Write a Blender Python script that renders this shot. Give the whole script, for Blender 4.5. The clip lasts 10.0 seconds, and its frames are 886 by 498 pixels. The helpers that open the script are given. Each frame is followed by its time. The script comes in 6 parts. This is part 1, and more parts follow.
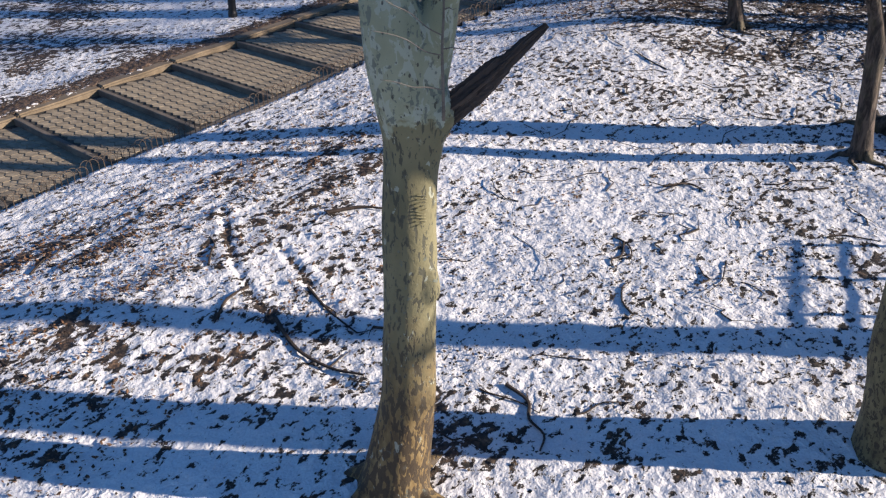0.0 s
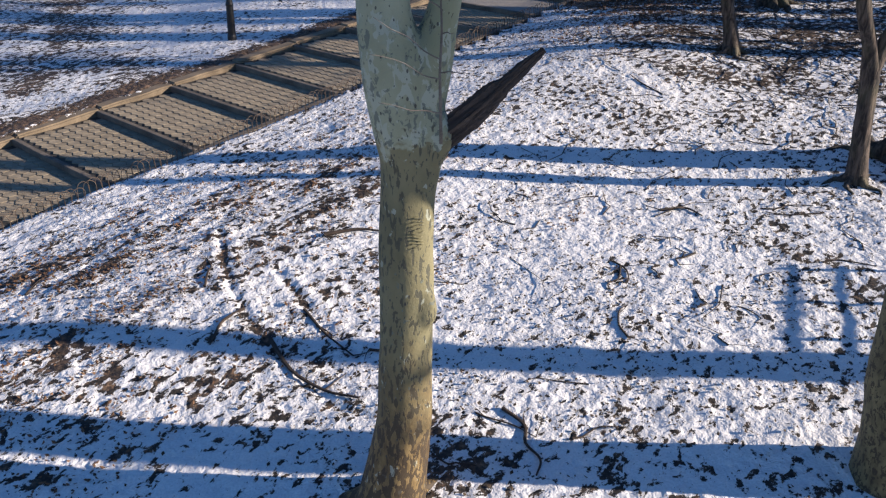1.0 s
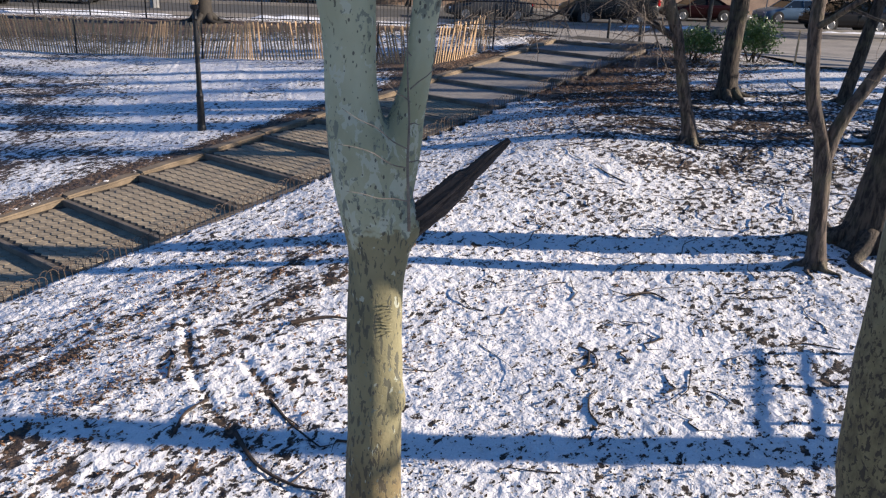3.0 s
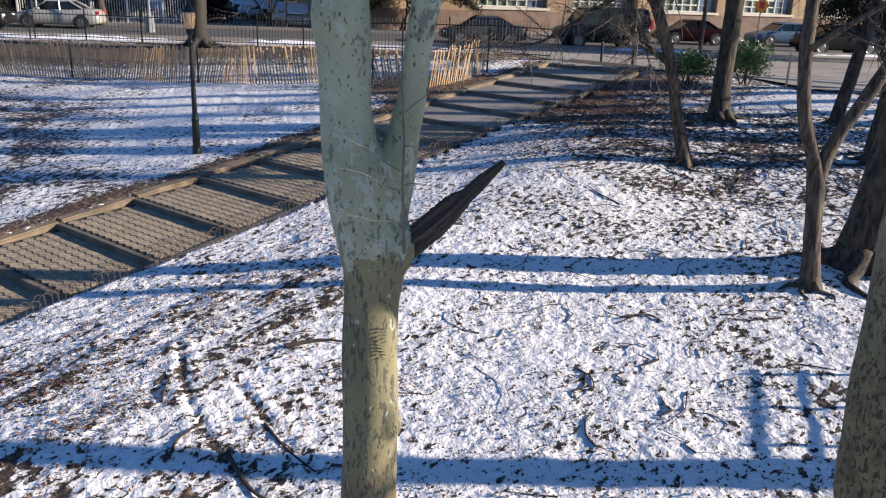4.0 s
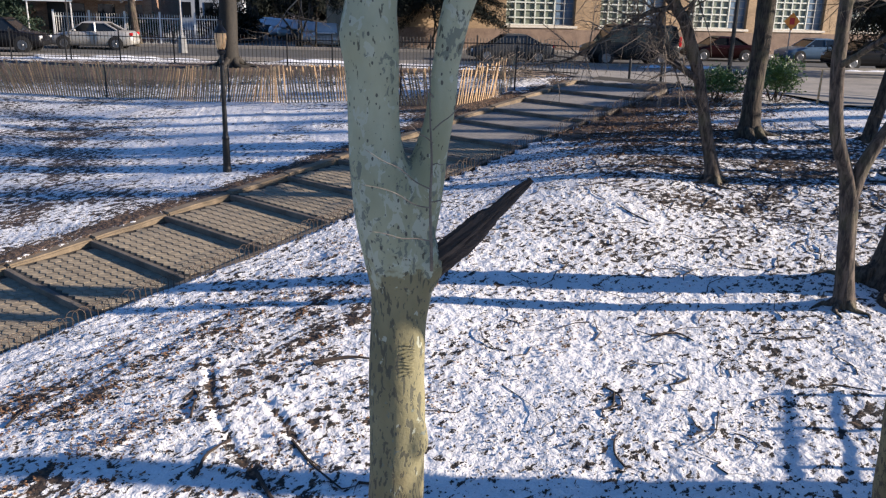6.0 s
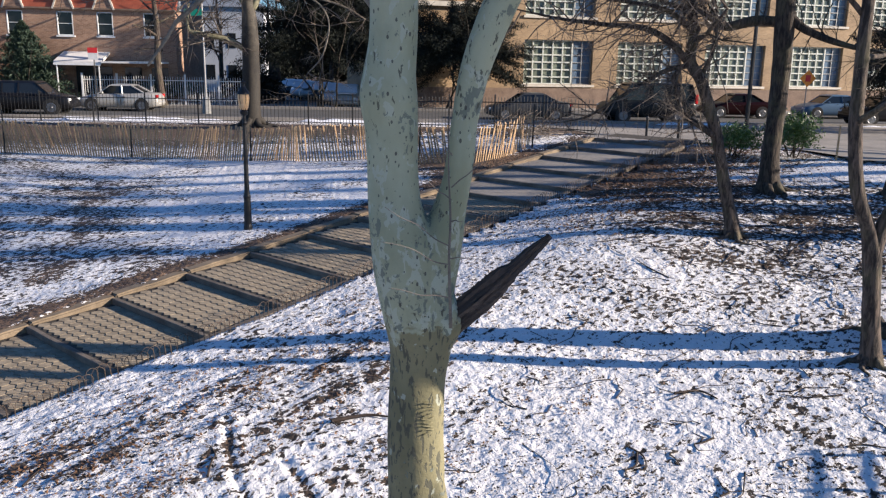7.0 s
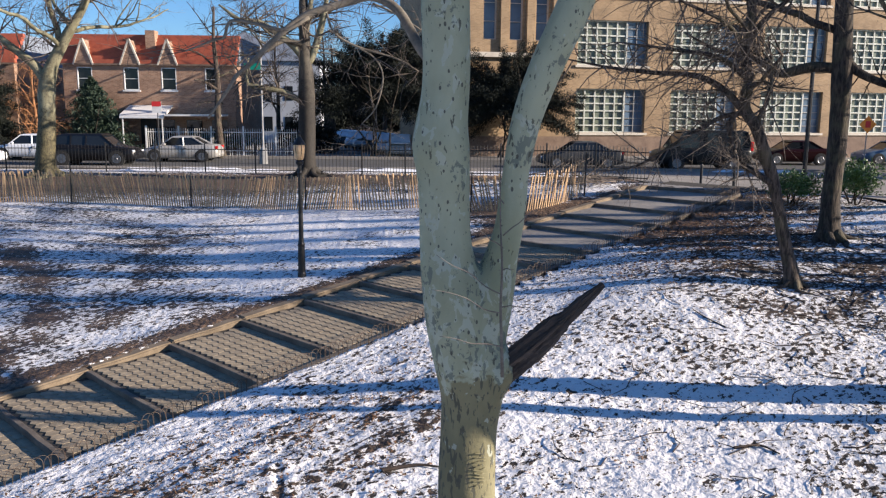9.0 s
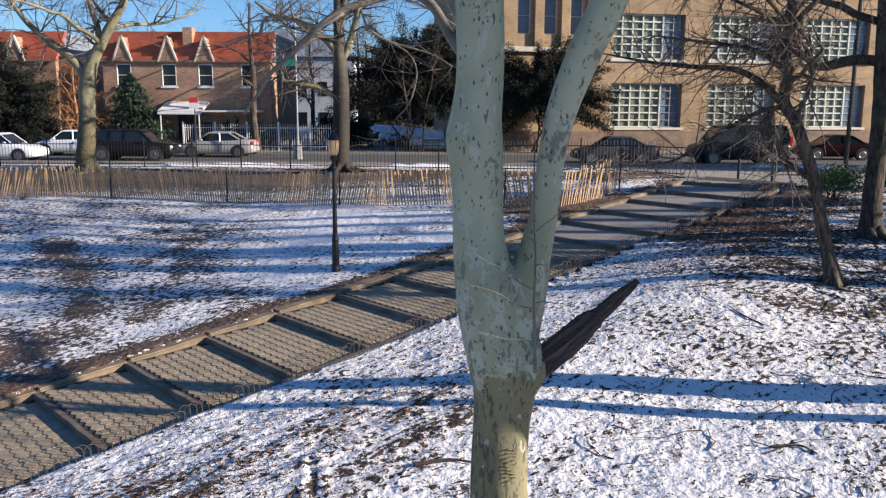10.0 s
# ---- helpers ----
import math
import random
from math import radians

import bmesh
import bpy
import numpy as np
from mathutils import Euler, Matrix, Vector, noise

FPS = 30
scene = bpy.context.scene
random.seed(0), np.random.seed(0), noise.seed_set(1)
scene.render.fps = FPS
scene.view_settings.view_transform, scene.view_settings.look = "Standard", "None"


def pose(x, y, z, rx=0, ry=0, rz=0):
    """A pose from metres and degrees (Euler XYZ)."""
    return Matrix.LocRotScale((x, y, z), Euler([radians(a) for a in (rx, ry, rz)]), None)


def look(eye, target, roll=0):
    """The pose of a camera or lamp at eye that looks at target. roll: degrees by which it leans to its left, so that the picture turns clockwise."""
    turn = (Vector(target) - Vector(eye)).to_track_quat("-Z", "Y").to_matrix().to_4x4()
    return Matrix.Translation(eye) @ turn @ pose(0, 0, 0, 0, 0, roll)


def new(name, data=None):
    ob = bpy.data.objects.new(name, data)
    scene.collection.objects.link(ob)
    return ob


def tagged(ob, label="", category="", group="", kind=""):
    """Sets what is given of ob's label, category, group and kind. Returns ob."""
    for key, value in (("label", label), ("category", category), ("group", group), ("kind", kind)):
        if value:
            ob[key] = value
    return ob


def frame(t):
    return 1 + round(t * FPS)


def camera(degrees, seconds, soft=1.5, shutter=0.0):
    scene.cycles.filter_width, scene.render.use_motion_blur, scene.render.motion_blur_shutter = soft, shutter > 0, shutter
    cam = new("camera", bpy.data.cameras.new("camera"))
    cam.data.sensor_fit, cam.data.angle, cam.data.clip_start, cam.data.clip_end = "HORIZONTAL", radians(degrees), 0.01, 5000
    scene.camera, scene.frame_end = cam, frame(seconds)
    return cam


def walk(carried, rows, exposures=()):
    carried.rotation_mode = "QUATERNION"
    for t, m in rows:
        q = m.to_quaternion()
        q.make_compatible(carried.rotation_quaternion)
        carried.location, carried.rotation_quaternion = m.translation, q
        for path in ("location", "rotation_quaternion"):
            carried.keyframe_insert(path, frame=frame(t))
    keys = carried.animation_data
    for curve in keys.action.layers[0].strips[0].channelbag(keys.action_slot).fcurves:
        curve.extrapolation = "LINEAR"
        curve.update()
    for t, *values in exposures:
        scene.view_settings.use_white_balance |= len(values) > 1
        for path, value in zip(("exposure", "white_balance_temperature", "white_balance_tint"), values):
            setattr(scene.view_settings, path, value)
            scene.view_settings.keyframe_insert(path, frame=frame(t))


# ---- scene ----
# ---- camera and walk ----
EYE = Vector((0.0, 0.0, 5.075))
cam = camera(57.4, 10.0, soft=1.25)
PATH = [  # seconds, yaw to the left, pitch, roll
    (0, -7.05, -27.70, 1.49), (0.5, -7.09, -27.96, 1.79), (1, -7.25, -26.09, 1.87), (1.5, -7.83, -22.92, 2.04),
    (2, -8.22, -21.01, 2.01), (2.5, -8.91, -20.47, 2.21), (4, -9.73, -18.28, 2.18), (4.5, -9.49, -17.90, 2.10),
    (5, -9.01, -18.04, 2.04), (6.5, -6.94, -15.51, 1.36), (7, -6.17, -13.14, 1.09), (7.5, -4.94, -11.31, 0.76),
    (8, -3.75, -10.39, 0.60), (8.5, -3.07, -9.89, 0.53), (9, -2.40, -9.79, 0.48), (9.5, -1.73, -9.78, 0.47),
    (10, -0.02, -10.14, 0.28)]


def aimed(yaw, pitch, roll):
    a, b = radians(yaw), radians(pitch)
    return look(EYE, EYE + 10 * Vector((-math.sin(a) * math.cos(b), math.cos(a) * math.cos(b), math.sin(b))), roll)


walk(cam, [(t, aimed(y, p, r)) for t, y, p, r in PATH], [(0, 0.76, 5030, 11.5), (2.5, 0.82, 5030, 11.5), (4.5, 0.93, 5030, 11.5), (10, 0.93, 5030, 11.5)])

# ---- world, sun, exposure ----
SUN_WAY = Vector((0.979, -0.204, 0.0)).normalized()      # towards the sun, in plan
SUN_UP = radians(18.0)
to_sun = SUN_WAY * math.cos(SUN_UP) + Vector((0, 0, math.sin(SUN_UP)))
world = bpy.data.worlds.new("sky")
scene.world = world
world.use_nodes = True
wn, wl = world.node_tree.nodes, world.node_tree.links
sky = wn.new("ShaderNodeTexSky")
sky.sky_type, sky.sun_disc = "NISHITA", False
sky.sun_elevation = SUN_UP
sky.sun_rotation = math.atan2(to_sun.x, to_sun.y)
sky.air_density, sky.dust_density, sky.ozone_density = 1.0, 0.1, 4.0
wn["Background"].inputs["Strength"].default_value = 0.065
wl.new(sky.outputs["Color"], wn["Background"].inputs["Color"])
sun_data = bpy.data.lights.new("sun", "SUN")
sun_data.energy, sun_data.angle, sun_data.color = 6.2, radians(0.53), (1.0, 0.74, 0.465)
sun = new("sun", sun_data)
sun.matrix_world = look(to_sun * 60, (0, 0, 0))


# ---- materials ----
def clay(name, rough=0.8, metal=0.0):
    m = bpy.data.materials.new(name)
    m.use_nodes = True
    n, l = m.node_tree.nodes, m.node_tree.links
    b = n["Principled BSDF"]
    b.inputs["Roughness"].default_value, b.inputs["Metallic"].default_value = rough, metal
    return m, n, l, b


def value_noise(n, l, scale, detail=4.0, rough=0.6, stretch=None, distort=0.0, kind="Object", turn=0.0, axis="Z_AXIS"):
    co = n.new("ShaderNodeTexCoord")
    tex = n.new("ShaderNodeTexNoise")
    tex.inputs["Scale"].default_value, tex.inputs["Detail"].default_value = scale, detail
    tex.inputs["Roughness"].default_value, tex.inputs["Distortion"].default_value = rough, distort
    if stretch:
        mp = n.new("ShaderNodeMapping")
        mp.inputs["Scale"].default_value = stretch
        spin = n.new("ShaderNodeVectorRotate")
        spin.rotation_type = axis
        spin.inputs["Angle"].default_value = radians(turn)
        l.new(co.outputs[kind], spin.inputs["Vector"])
        l.new(spin.outputs["Vector"], mp.inputs["Vector"])
        l.new(mp.outputs["Vector"], tex.inputs["Vector"])
    else:
        l.new(co.outputs[kind], tex.inputs["Vector"])
    return tex.outputs["Fac"]


def ramp(n, l, fac, *stops):
    r = n.new("ShaderNodeValToRGB")
    e = r.color_ramp.elements
    while len(e) < len(stops):
        e.new(0.5)
    for el, (pos, col) in zip(e, stops):
        el.position = pos
        el.color = (*col, 1) if len(col) == 3 else (col[0], col[0], col[0], 1)
    l.new(fac, r.inputs["Fac"])
    return r.outputs["Color"]


def blend(n, l, fac, a, b, mode="MIX"):
    x = n.new("ShaderNodeMix")
    x.data_type, x.blend_type = "RGBA", mode
    for sock, v in ((x.inputs["Factor"], fac), (x.inputs["A"], a), (x.inputs["B"], b)):
        if isinstance(v, (int, float)):
            sock.default_value = v
        elif isinstance(v, tuple):
            sock.default_value = (*v, 1)
        else:
            l.new(v, sock)
    return x.outputs["Result"]


def maths(n, l, op, a, b=0.5):
    x = n.new("ShaderNodeMath")
    x.operation = op
    for i, v in enumerate((a, b)):
        if isinstance(v, (int, float)):
            x.inputs[i].default_value = v
        else:
            l.new(v, x.inputs[i])
    return x.outputs[0]


def bumped(n, l, b, height, strength=0.4, dist=0.01):
    x = n.new("ShaderNodeBump")
    x.inputs["Strength"].default_value, x.inputs["Distance"].default_value = strength, dist
    l.new(height, x.inputs["Height"])
    l.new(x.outputs["Normal"], b.inputs["Normal"])


def mottled(name, dark, light, scale=6.0, rough=0.8, bump=0.3, metal=0.0, fine=60.0, stretch=None, own=0.0, dist=0.004, turn=0.0):
    """Two scales of variation between two colours; own: how far single pieces differ."""
    m, n, l, b = clay(name, rough, metal)
    big, small = [value_noise(n, l, k, d, stretch=stretch, turn=turn, axis="Y_AXIS") for k, d in ((scale, 4.0), (fine, 3.0))]
    mix = maths(n, l, "ADD", maths(n, l, "MULTIPLY", big, 0.65), maths(n, l, "MULTIPLY", small, 0.35))
    col = ramp(n, l, mix, (0.32, dark), (0.66, light))
    if own:
        info = n.new("ShaderNodeObjectInfo")
        hsv = n.new("ShaderNodeHueSaturation")
        l.new(maths(n, l, "ADD", maths(n, l, "MULTIPLY", info.outputs["Random"], own), 1 - own / 2), hsv.inputs["Value"])
        l.new(col, hsv.inputs["Color"])
        col = hsv.outputs["Color"]
    l.new(col, b.inputs["Base Color"])
    if bump:
        bumped(n, l, b, mix, bump, dist)
    return m


def snow_material():
    m, n, l, b = clay("snow_over_grass", 0.75)
    at = n.new("ShaderNodeAttribute")
    at.attribute_name = "bare"
    blot = value_noise(n, l, 8.6, 5.0, 0.60, stretch=(0.82, 1.12, 0.3), distort=0.30, turn=-43.0)
    fleck = value_noise(n, l, 24.0, 3.0, 0.55, stretch=(0.8, 1.25, 0.5), distort=0.4, turn=-60.0)
    fine = value_noise(n, l, 46.0, 3.0, 0.6)
    wide = value_noise(n, l, 0.9, 3.0, 0.5)
    clumps = maths(n, l, "ADD", maths(n, l, "MULTIPLY", blot, 0.80), maths(n, l, "MULTIPLY", fine, 0.12))
    clumps = maths(n, l, "ADD", clumps, maths(n, l, "MULTIPLY", wide, 0.16))
    clumps = maths(n, l, "ADD", clumps, maths(n, l, "MULTIPLY", at.outputs["Fac"], 0.30))
    # single leaves and tufts that poke through between the larger bare clumps
    specks = maths(n, l, "ADD", maths(n, l, "MULTIPLY", fleck, 0.75), maths(n, l, "MULTIPLY", wide, 0.14))
    specks = maths(n, l, "ADD", specks, maths(n, l, "MULTIPLY", at.outputs["Fac"], 0.16))
    cover = maths(n, l, "MAXIMUM", ramp(n, l, clumps, (0.602, (0.0,)), (0.630, (1.0,))), ramp(n, l, specks, (0.585, (0.0,)), (0.615, (0.9,))))
    lump = value_noise(n, l, 10.0, 3.0, 0.5, distort=0.3)
    tone = value_noise(n, l, 15.0, 4.0)
    litter = ramp(n, l, tone, (0.36, (0.010, 0.008, 0.007)), (0.52, (0.028, 0.022, 0.016)), (0.62, (0.085, 0.055, 0.032)), (0.72, (0.20, 0.125, 0.070)))
    russet = ramp(n, l, tone, (0.36, (0.035, 0.026, 0.019)), (0.48, (0.10, 0.068, 0.043)), (0.60, (0.22, 0.135, 0.075)), (0.72, (0.36, 0.245, 0.15)))
    litter = blend(n, l, ramp(n, l, at.outputs["Fac"], (0.22, (0.0,)), (0.60, (0.8,))), litter, russet)
    white = ramp(n, l, fine, (0.3, (0.70, 0.69, 0.685)), (0.6, (0.83, 0.815, 0.80)))
    l.new(blend(n, l, cover, white, litter), b.inputs["Base Color"])
    h = maths(n, l, "SUBTRACT", maths(n, l, "MULTIPLY", fine, 0.18), maths(n, l, "MULTIPLY", cover, 0.55))
    bumped(n, l, b, maths(n, l, "ADD", h, maths(n, l, "ADD", maths(n, l, "MULTIPLY", blot, 0.8), maths(n, l, "MULTIPLY", lump, 1.3))), 0.65, 0.05)
    return m


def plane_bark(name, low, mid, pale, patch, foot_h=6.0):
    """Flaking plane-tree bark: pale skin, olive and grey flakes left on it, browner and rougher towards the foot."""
    m, n, l, b = clay(name, 0.78)
    co = n.new("ShaderNodeTexCoord")
    soft = value_noise(n, l, 2.2, 4.0, 0.55, stretch=(1, 1, 0.45))
    base = ramp(n, l, soft, (0.34, mid), (0.62, pale))
    f1 = value_noise(n, l, 15.0, 5.0, 0.62, stretch=(1.35, 1.35, 0.8), distort=0.5)
    where = value_noise(n, l, 3.2, 2.0, 0.5, stretch=(1.2, 1.2, 0.8))
    m1 = ramp(n, l, maths(n, l, "ADD", f1, maths(n, l, "MULTIPLY", where, 0.55)), (0.86, (0.0,)), (0.868, (1.0,)))
    # lone dark spots where a flake has just gone
    cells = n.new("ShaderNodeTexVoronoi")
    cells.inputs["Scale"].default_value, cells.inputs["Randomness"].default_value = 22.0, 1.0
    wob = n.new("ShaderNodeMapping")
    wob.inputs["Scale"].default_value = (1.0, 1.0, 0.8)
    l.new(co.outputs["Object"], wob.inputs["Vector"])
    l.new(wob.outputs["Vector"], cells.inputs["Vector"])
    gate = n.new("ShaderNodeSeparateColor")
    l.new(cells.outputs["Color"], gate.inputs["Color"])
    f2 = value_noise(n, l, 40.0, 3.0, 0.5)
    size = maths(n, l, "SUBTRACT", maths(n, l, "MULTIPLY", gate.outputs["Red"], 0.37), maths(n, l, "MULTIPLY", f2, 0.22))
    m2 = ramp(n, l, maths(n, l, "ADD", maths(n, l, "SUBTRACT", size, cells.outputs["Distance"]), 0.5), (0.50, (0.0,)), (0.515, (1.0,)))
    white = ramp(n, l, value_noise(n, l, 5.0, 3.0, 0.5, distort=0.4), (0.58, (0.0,)), (0.62, (1.0,)))
    col = blend(n, l, maths(n, l, "MULTIPLY", white, 0.35), base, tuple(1.25 * c for c in pale))
    col = blend(n, l, maths(n, l, "MULTIPLY", m1, 0.8), col, patch)
    col = blend(n, l, maths(n, l, "MULTIPLY", m2, 0.9), col, (0.045, 0.043, 0.032))
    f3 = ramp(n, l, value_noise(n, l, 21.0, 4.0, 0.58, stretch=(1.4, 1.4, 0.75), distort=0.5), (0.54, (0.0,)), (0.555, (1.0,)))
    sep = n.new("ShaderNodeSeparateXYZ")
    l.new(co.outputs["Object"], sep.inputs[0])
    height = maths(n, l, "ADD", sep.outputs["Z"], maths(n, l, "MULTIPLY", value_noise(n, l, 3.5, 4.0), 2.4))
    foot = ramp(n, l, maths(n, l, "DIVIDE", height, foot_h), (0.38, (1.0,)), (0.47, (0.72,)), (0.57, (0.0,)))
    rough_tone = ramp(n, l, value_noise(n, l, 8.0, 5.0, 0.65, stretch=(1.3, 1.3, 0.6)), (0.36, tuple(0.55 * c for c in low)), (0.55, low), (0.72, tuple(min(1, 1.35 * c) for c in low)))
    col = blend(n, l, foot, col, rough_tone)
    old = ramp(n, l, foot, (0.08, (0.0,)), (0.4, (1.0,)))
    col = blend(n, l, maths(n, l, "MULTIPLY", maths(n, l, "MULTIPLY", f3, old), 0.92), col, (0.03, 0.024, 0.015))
    l.new(col, b.inputs["Base Color"])
    hh = maths(n, l, "ADD", maths(n, l, "MULTIPLY", m1, 0.5), maths(n, l, "ADD", f2, maths(n, l, "MULTIPLY", m2, -0.8)))
    bumped(n, l, b, hh, 0.45, 0.006)
    return m


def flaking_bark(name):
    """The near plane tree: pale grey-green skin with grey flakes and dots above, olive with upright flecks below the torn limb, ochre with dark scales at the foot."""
    m, n, l, b = clay(name, 0.74)
    co = n.new("ShaderNodeTexCoord")
    sep = n.new("ShaderNodeSeparateXYZ")
    l.new(co.outputs["Object"], sep.inputs[0])
    soft = value_noise(n, l, 2.4, 4.0, 0.55, stretch=(1, 1, 0.45))
    edge = value_noise(n, l, 6.0, 4.0, 0.6)
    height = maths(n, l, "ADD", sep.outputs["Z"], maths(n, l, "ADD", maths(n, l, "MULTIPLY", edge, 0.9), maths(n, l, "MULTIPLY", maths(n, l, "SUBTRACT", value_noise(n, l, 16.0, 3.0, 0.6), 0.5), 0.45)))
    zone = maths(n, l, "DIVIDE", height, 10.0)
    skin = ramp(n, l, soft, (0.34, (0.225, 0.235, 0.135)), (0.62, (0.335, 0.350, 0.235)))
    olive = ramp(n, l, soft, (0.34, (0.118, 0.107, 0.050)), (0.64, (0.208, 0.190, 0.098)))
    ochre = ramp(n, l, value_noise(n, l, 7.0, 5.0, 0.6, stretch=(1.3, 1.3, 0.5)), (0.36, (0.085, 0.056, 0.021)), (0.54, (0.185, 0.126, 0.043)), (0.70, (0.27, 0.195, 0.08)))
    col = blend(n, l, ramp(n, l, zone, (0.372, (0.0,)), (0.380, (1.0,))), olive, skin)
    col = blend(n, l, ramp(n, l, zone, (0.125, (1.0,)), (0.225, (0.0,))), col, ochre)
    # pale islands and grey flakes, thickest round the torn limb and in the fork
    band = ramp(n, l, zone, (0.368, (0.0,)), (0.378, (1.0,)), (0.445, (0.85,)), (0.47, (0.25,)), (0.515, (0.25,)), (0.53, (0.6,)), (0.56, (0.25,)))
    islands = value_noise(n, l, 9.0, 4.0, 0.55, stretch=(1.2, 1.2, 0.75), distort=0.6)
    pale = ramp(n, l, maths(n, l, "ADD", islands, maths(n, l, "MULTIPLY", band, 0.13)), (0.645, (0.0,)), (0.657, (1.0,)))
    col = blend(n, l, maths(n, l, "MULTIPLY", pale, 0.7), col, (0.375, 0.398, 0.315))
    flake = value_noise(n, l, 15.0, 6.0, 0.62, stretch=(1.3, 1.3, 0.85), distort=0.5)
    where = value_noise(n, l, 2.6, 2.0, 0.5)
    flakes = maths(n, l, "ADD", maths(n, l, "ADD", flake, maths(n, l, "MULTIPLY", where, 0.5)), maths(n, l, "MULTIPLY", band, 0.12))
    m1 = ramp(n, l, flakes, (0.915, (0.0,)), (0.922, (1.0,)))
    col = blend(n, l, maths(n, l, "MULTIPLY", m1, 0.85), col, (0.125, 0.142, 0.112))
    # small dark dots where single flakes have just gone
    cells = n.new("ShaderNodeTexVoronoi")
    cells.inputs["Scale"].default_value, cells.inputs["Randomness"].default_value = 29.0, 1.0
    drawn = n.new("ShaderNodeMapping")
    drawn.inputs["Scale"].default_value = (1.25, 1.25, 0.72)
    l.new(co.outputs["Object"], drawn.inputs["Vector"])
    l.new(drawn.outputs["Vector"], cells.inputs["Vector"])
    gate = n.new("ShaderNodeSeparateColor")
    l.new(cells.outputs["Color"], gate.inputs["Color"])
    f2 = value_noise(n, l, 40.0, 3.0, 0.5)
    size = maths(n, l, "SUBTRACT", maths(n, l, "SUBTRACT", maths(n, l, "MULTIPLY", gate.outputs["Red"], 0.86), 0.46), maths(n, l, "MULTIPLY", f2, 0.14))
    m2 = ramp(n, l, maths(n, l, "ADD", maths(n, l, "SUBTRACT", size, cells.outputs["Distance"]), 0.5), (0.50, (0.0,)), (0.513, (1.0,)))
    col = blend(n, l, maths(n, l, "MULTIPLY", m2, 0.9), col, (0.052, 0.052, 0.042))
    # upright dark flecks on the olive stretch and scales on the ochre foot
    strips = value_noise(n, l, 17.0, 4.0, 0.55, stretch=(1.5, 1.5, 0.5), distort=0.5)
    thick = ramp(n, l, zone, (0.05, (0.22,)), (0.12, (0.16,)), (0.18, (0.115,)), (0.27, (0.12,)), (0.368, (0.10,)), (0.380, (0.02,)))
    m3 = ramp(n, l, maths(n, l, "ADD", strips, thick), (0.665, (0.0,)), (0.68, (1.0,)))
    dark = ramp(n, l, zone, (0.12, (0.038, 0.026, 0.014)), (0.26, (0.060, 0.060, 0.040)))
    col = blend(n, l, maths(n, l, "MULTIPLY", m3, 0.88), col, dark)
    l.new(col, b.inputs["Base Color"])
    hh = maths(n, l, "ADD", maths(n, l, "MULTIPLY", m1, 0.6), maths(n, l, "ADD", f2, maths(n, l, "MULTIPLY", maths(n, l, "MAXIMUM", m2, m3), -0.8)))
    bumped(n, l, b, maths(n, l, "ADD", hh, maths(n, l, "MULTIPLY", edge, 1.5)), 0.5, 0.008)
    return m


def furrowed_bark(name, dark, light):
    m, n, l, b = clay(name, 0.9)
    ridges = value_noise(n, l, 15.0, 5.0, 0.68, stretch=(1.0, 1.0, 0.20), distort=0.5)
    soft = value_noise(n, l, 1.7, 3.0)
    col = ramp(n, l, ridges, (0.42, dark), (0.60, light))
    moss = ramp(n, l, soft, (0.5, (0.0,)), (0.66, (0.5,)))
    l.new(blend(n, l, moss, col, (0.11, 0.10, 0.05)), b.inputs["Base Color"])
    bumped(n, l, b, ridges, 1.0, 0.035)
    return m


def brickwork(name, a, c, mortar, scale=1.0):
    """Running-bond brick, courses 75 mm, on upright faces of any plan direction."""
    m, n, l, b = clay(name, 0.85)
    co = n.new("ShaderNodeTexCoord")
    sep, com = n.new("ShaderNodeSeparateXYZ"), n.new("ShaderNodeCombineXYZ")
    l.new(co.outputs["Object"], sep.inputs[0])
    l.new(maths(n, l, "ADD", sep.outputs["X"], sep.outputs["Y"]), com.inputs["X"])
    l.new(sep.outputs["Z"], com.inputs["Y"])
    br = n.new("ShaderNodeTexBrick")
    br.inputs["Scale"].default_value = 1.0 / scale
    br.inputs["Brick Width"].default_value, br.inputs["Row Height"].default_value = 0.22, 0.075
    br.inputs["Mortar Size"].default_value, br.inputs["Bias"].default_value = 0.006, 0.1
    br.inputs["Color1"].default_value, br.inputs["Color2"].default_value = (*a, 1), (*c, 1)
    br.inputs["Mortar"].default_value = (*mortar, 1)
    l.new(com.outputs[0], br.inputs["Vector"])
    stain = ramp(n, l, value_noise(n, l, 0.5, 4.0), (0.35, (0.72, 0.70, 0.68)), (0.65, (1.08, 1.06, 1.02)))
    l.new(blend(n, l, 1.0, br.outputs["Color"], stain, "MULTIPLY"), b.inputs["Base Color"])
    return m


def plain_glass(name, tint, rough=0.05):
    m, n, l, b = clay(name, rough)
    l.new(ramp(n, l, value_noise(n, l, 0.6, 2.0), (0.35, tuple(0.6 * c for c in tint)), (0.65, tint)), b.inputs["Base Color"])
    b.inputs["Specular IOR Level"].default_value = 0.45
    return m


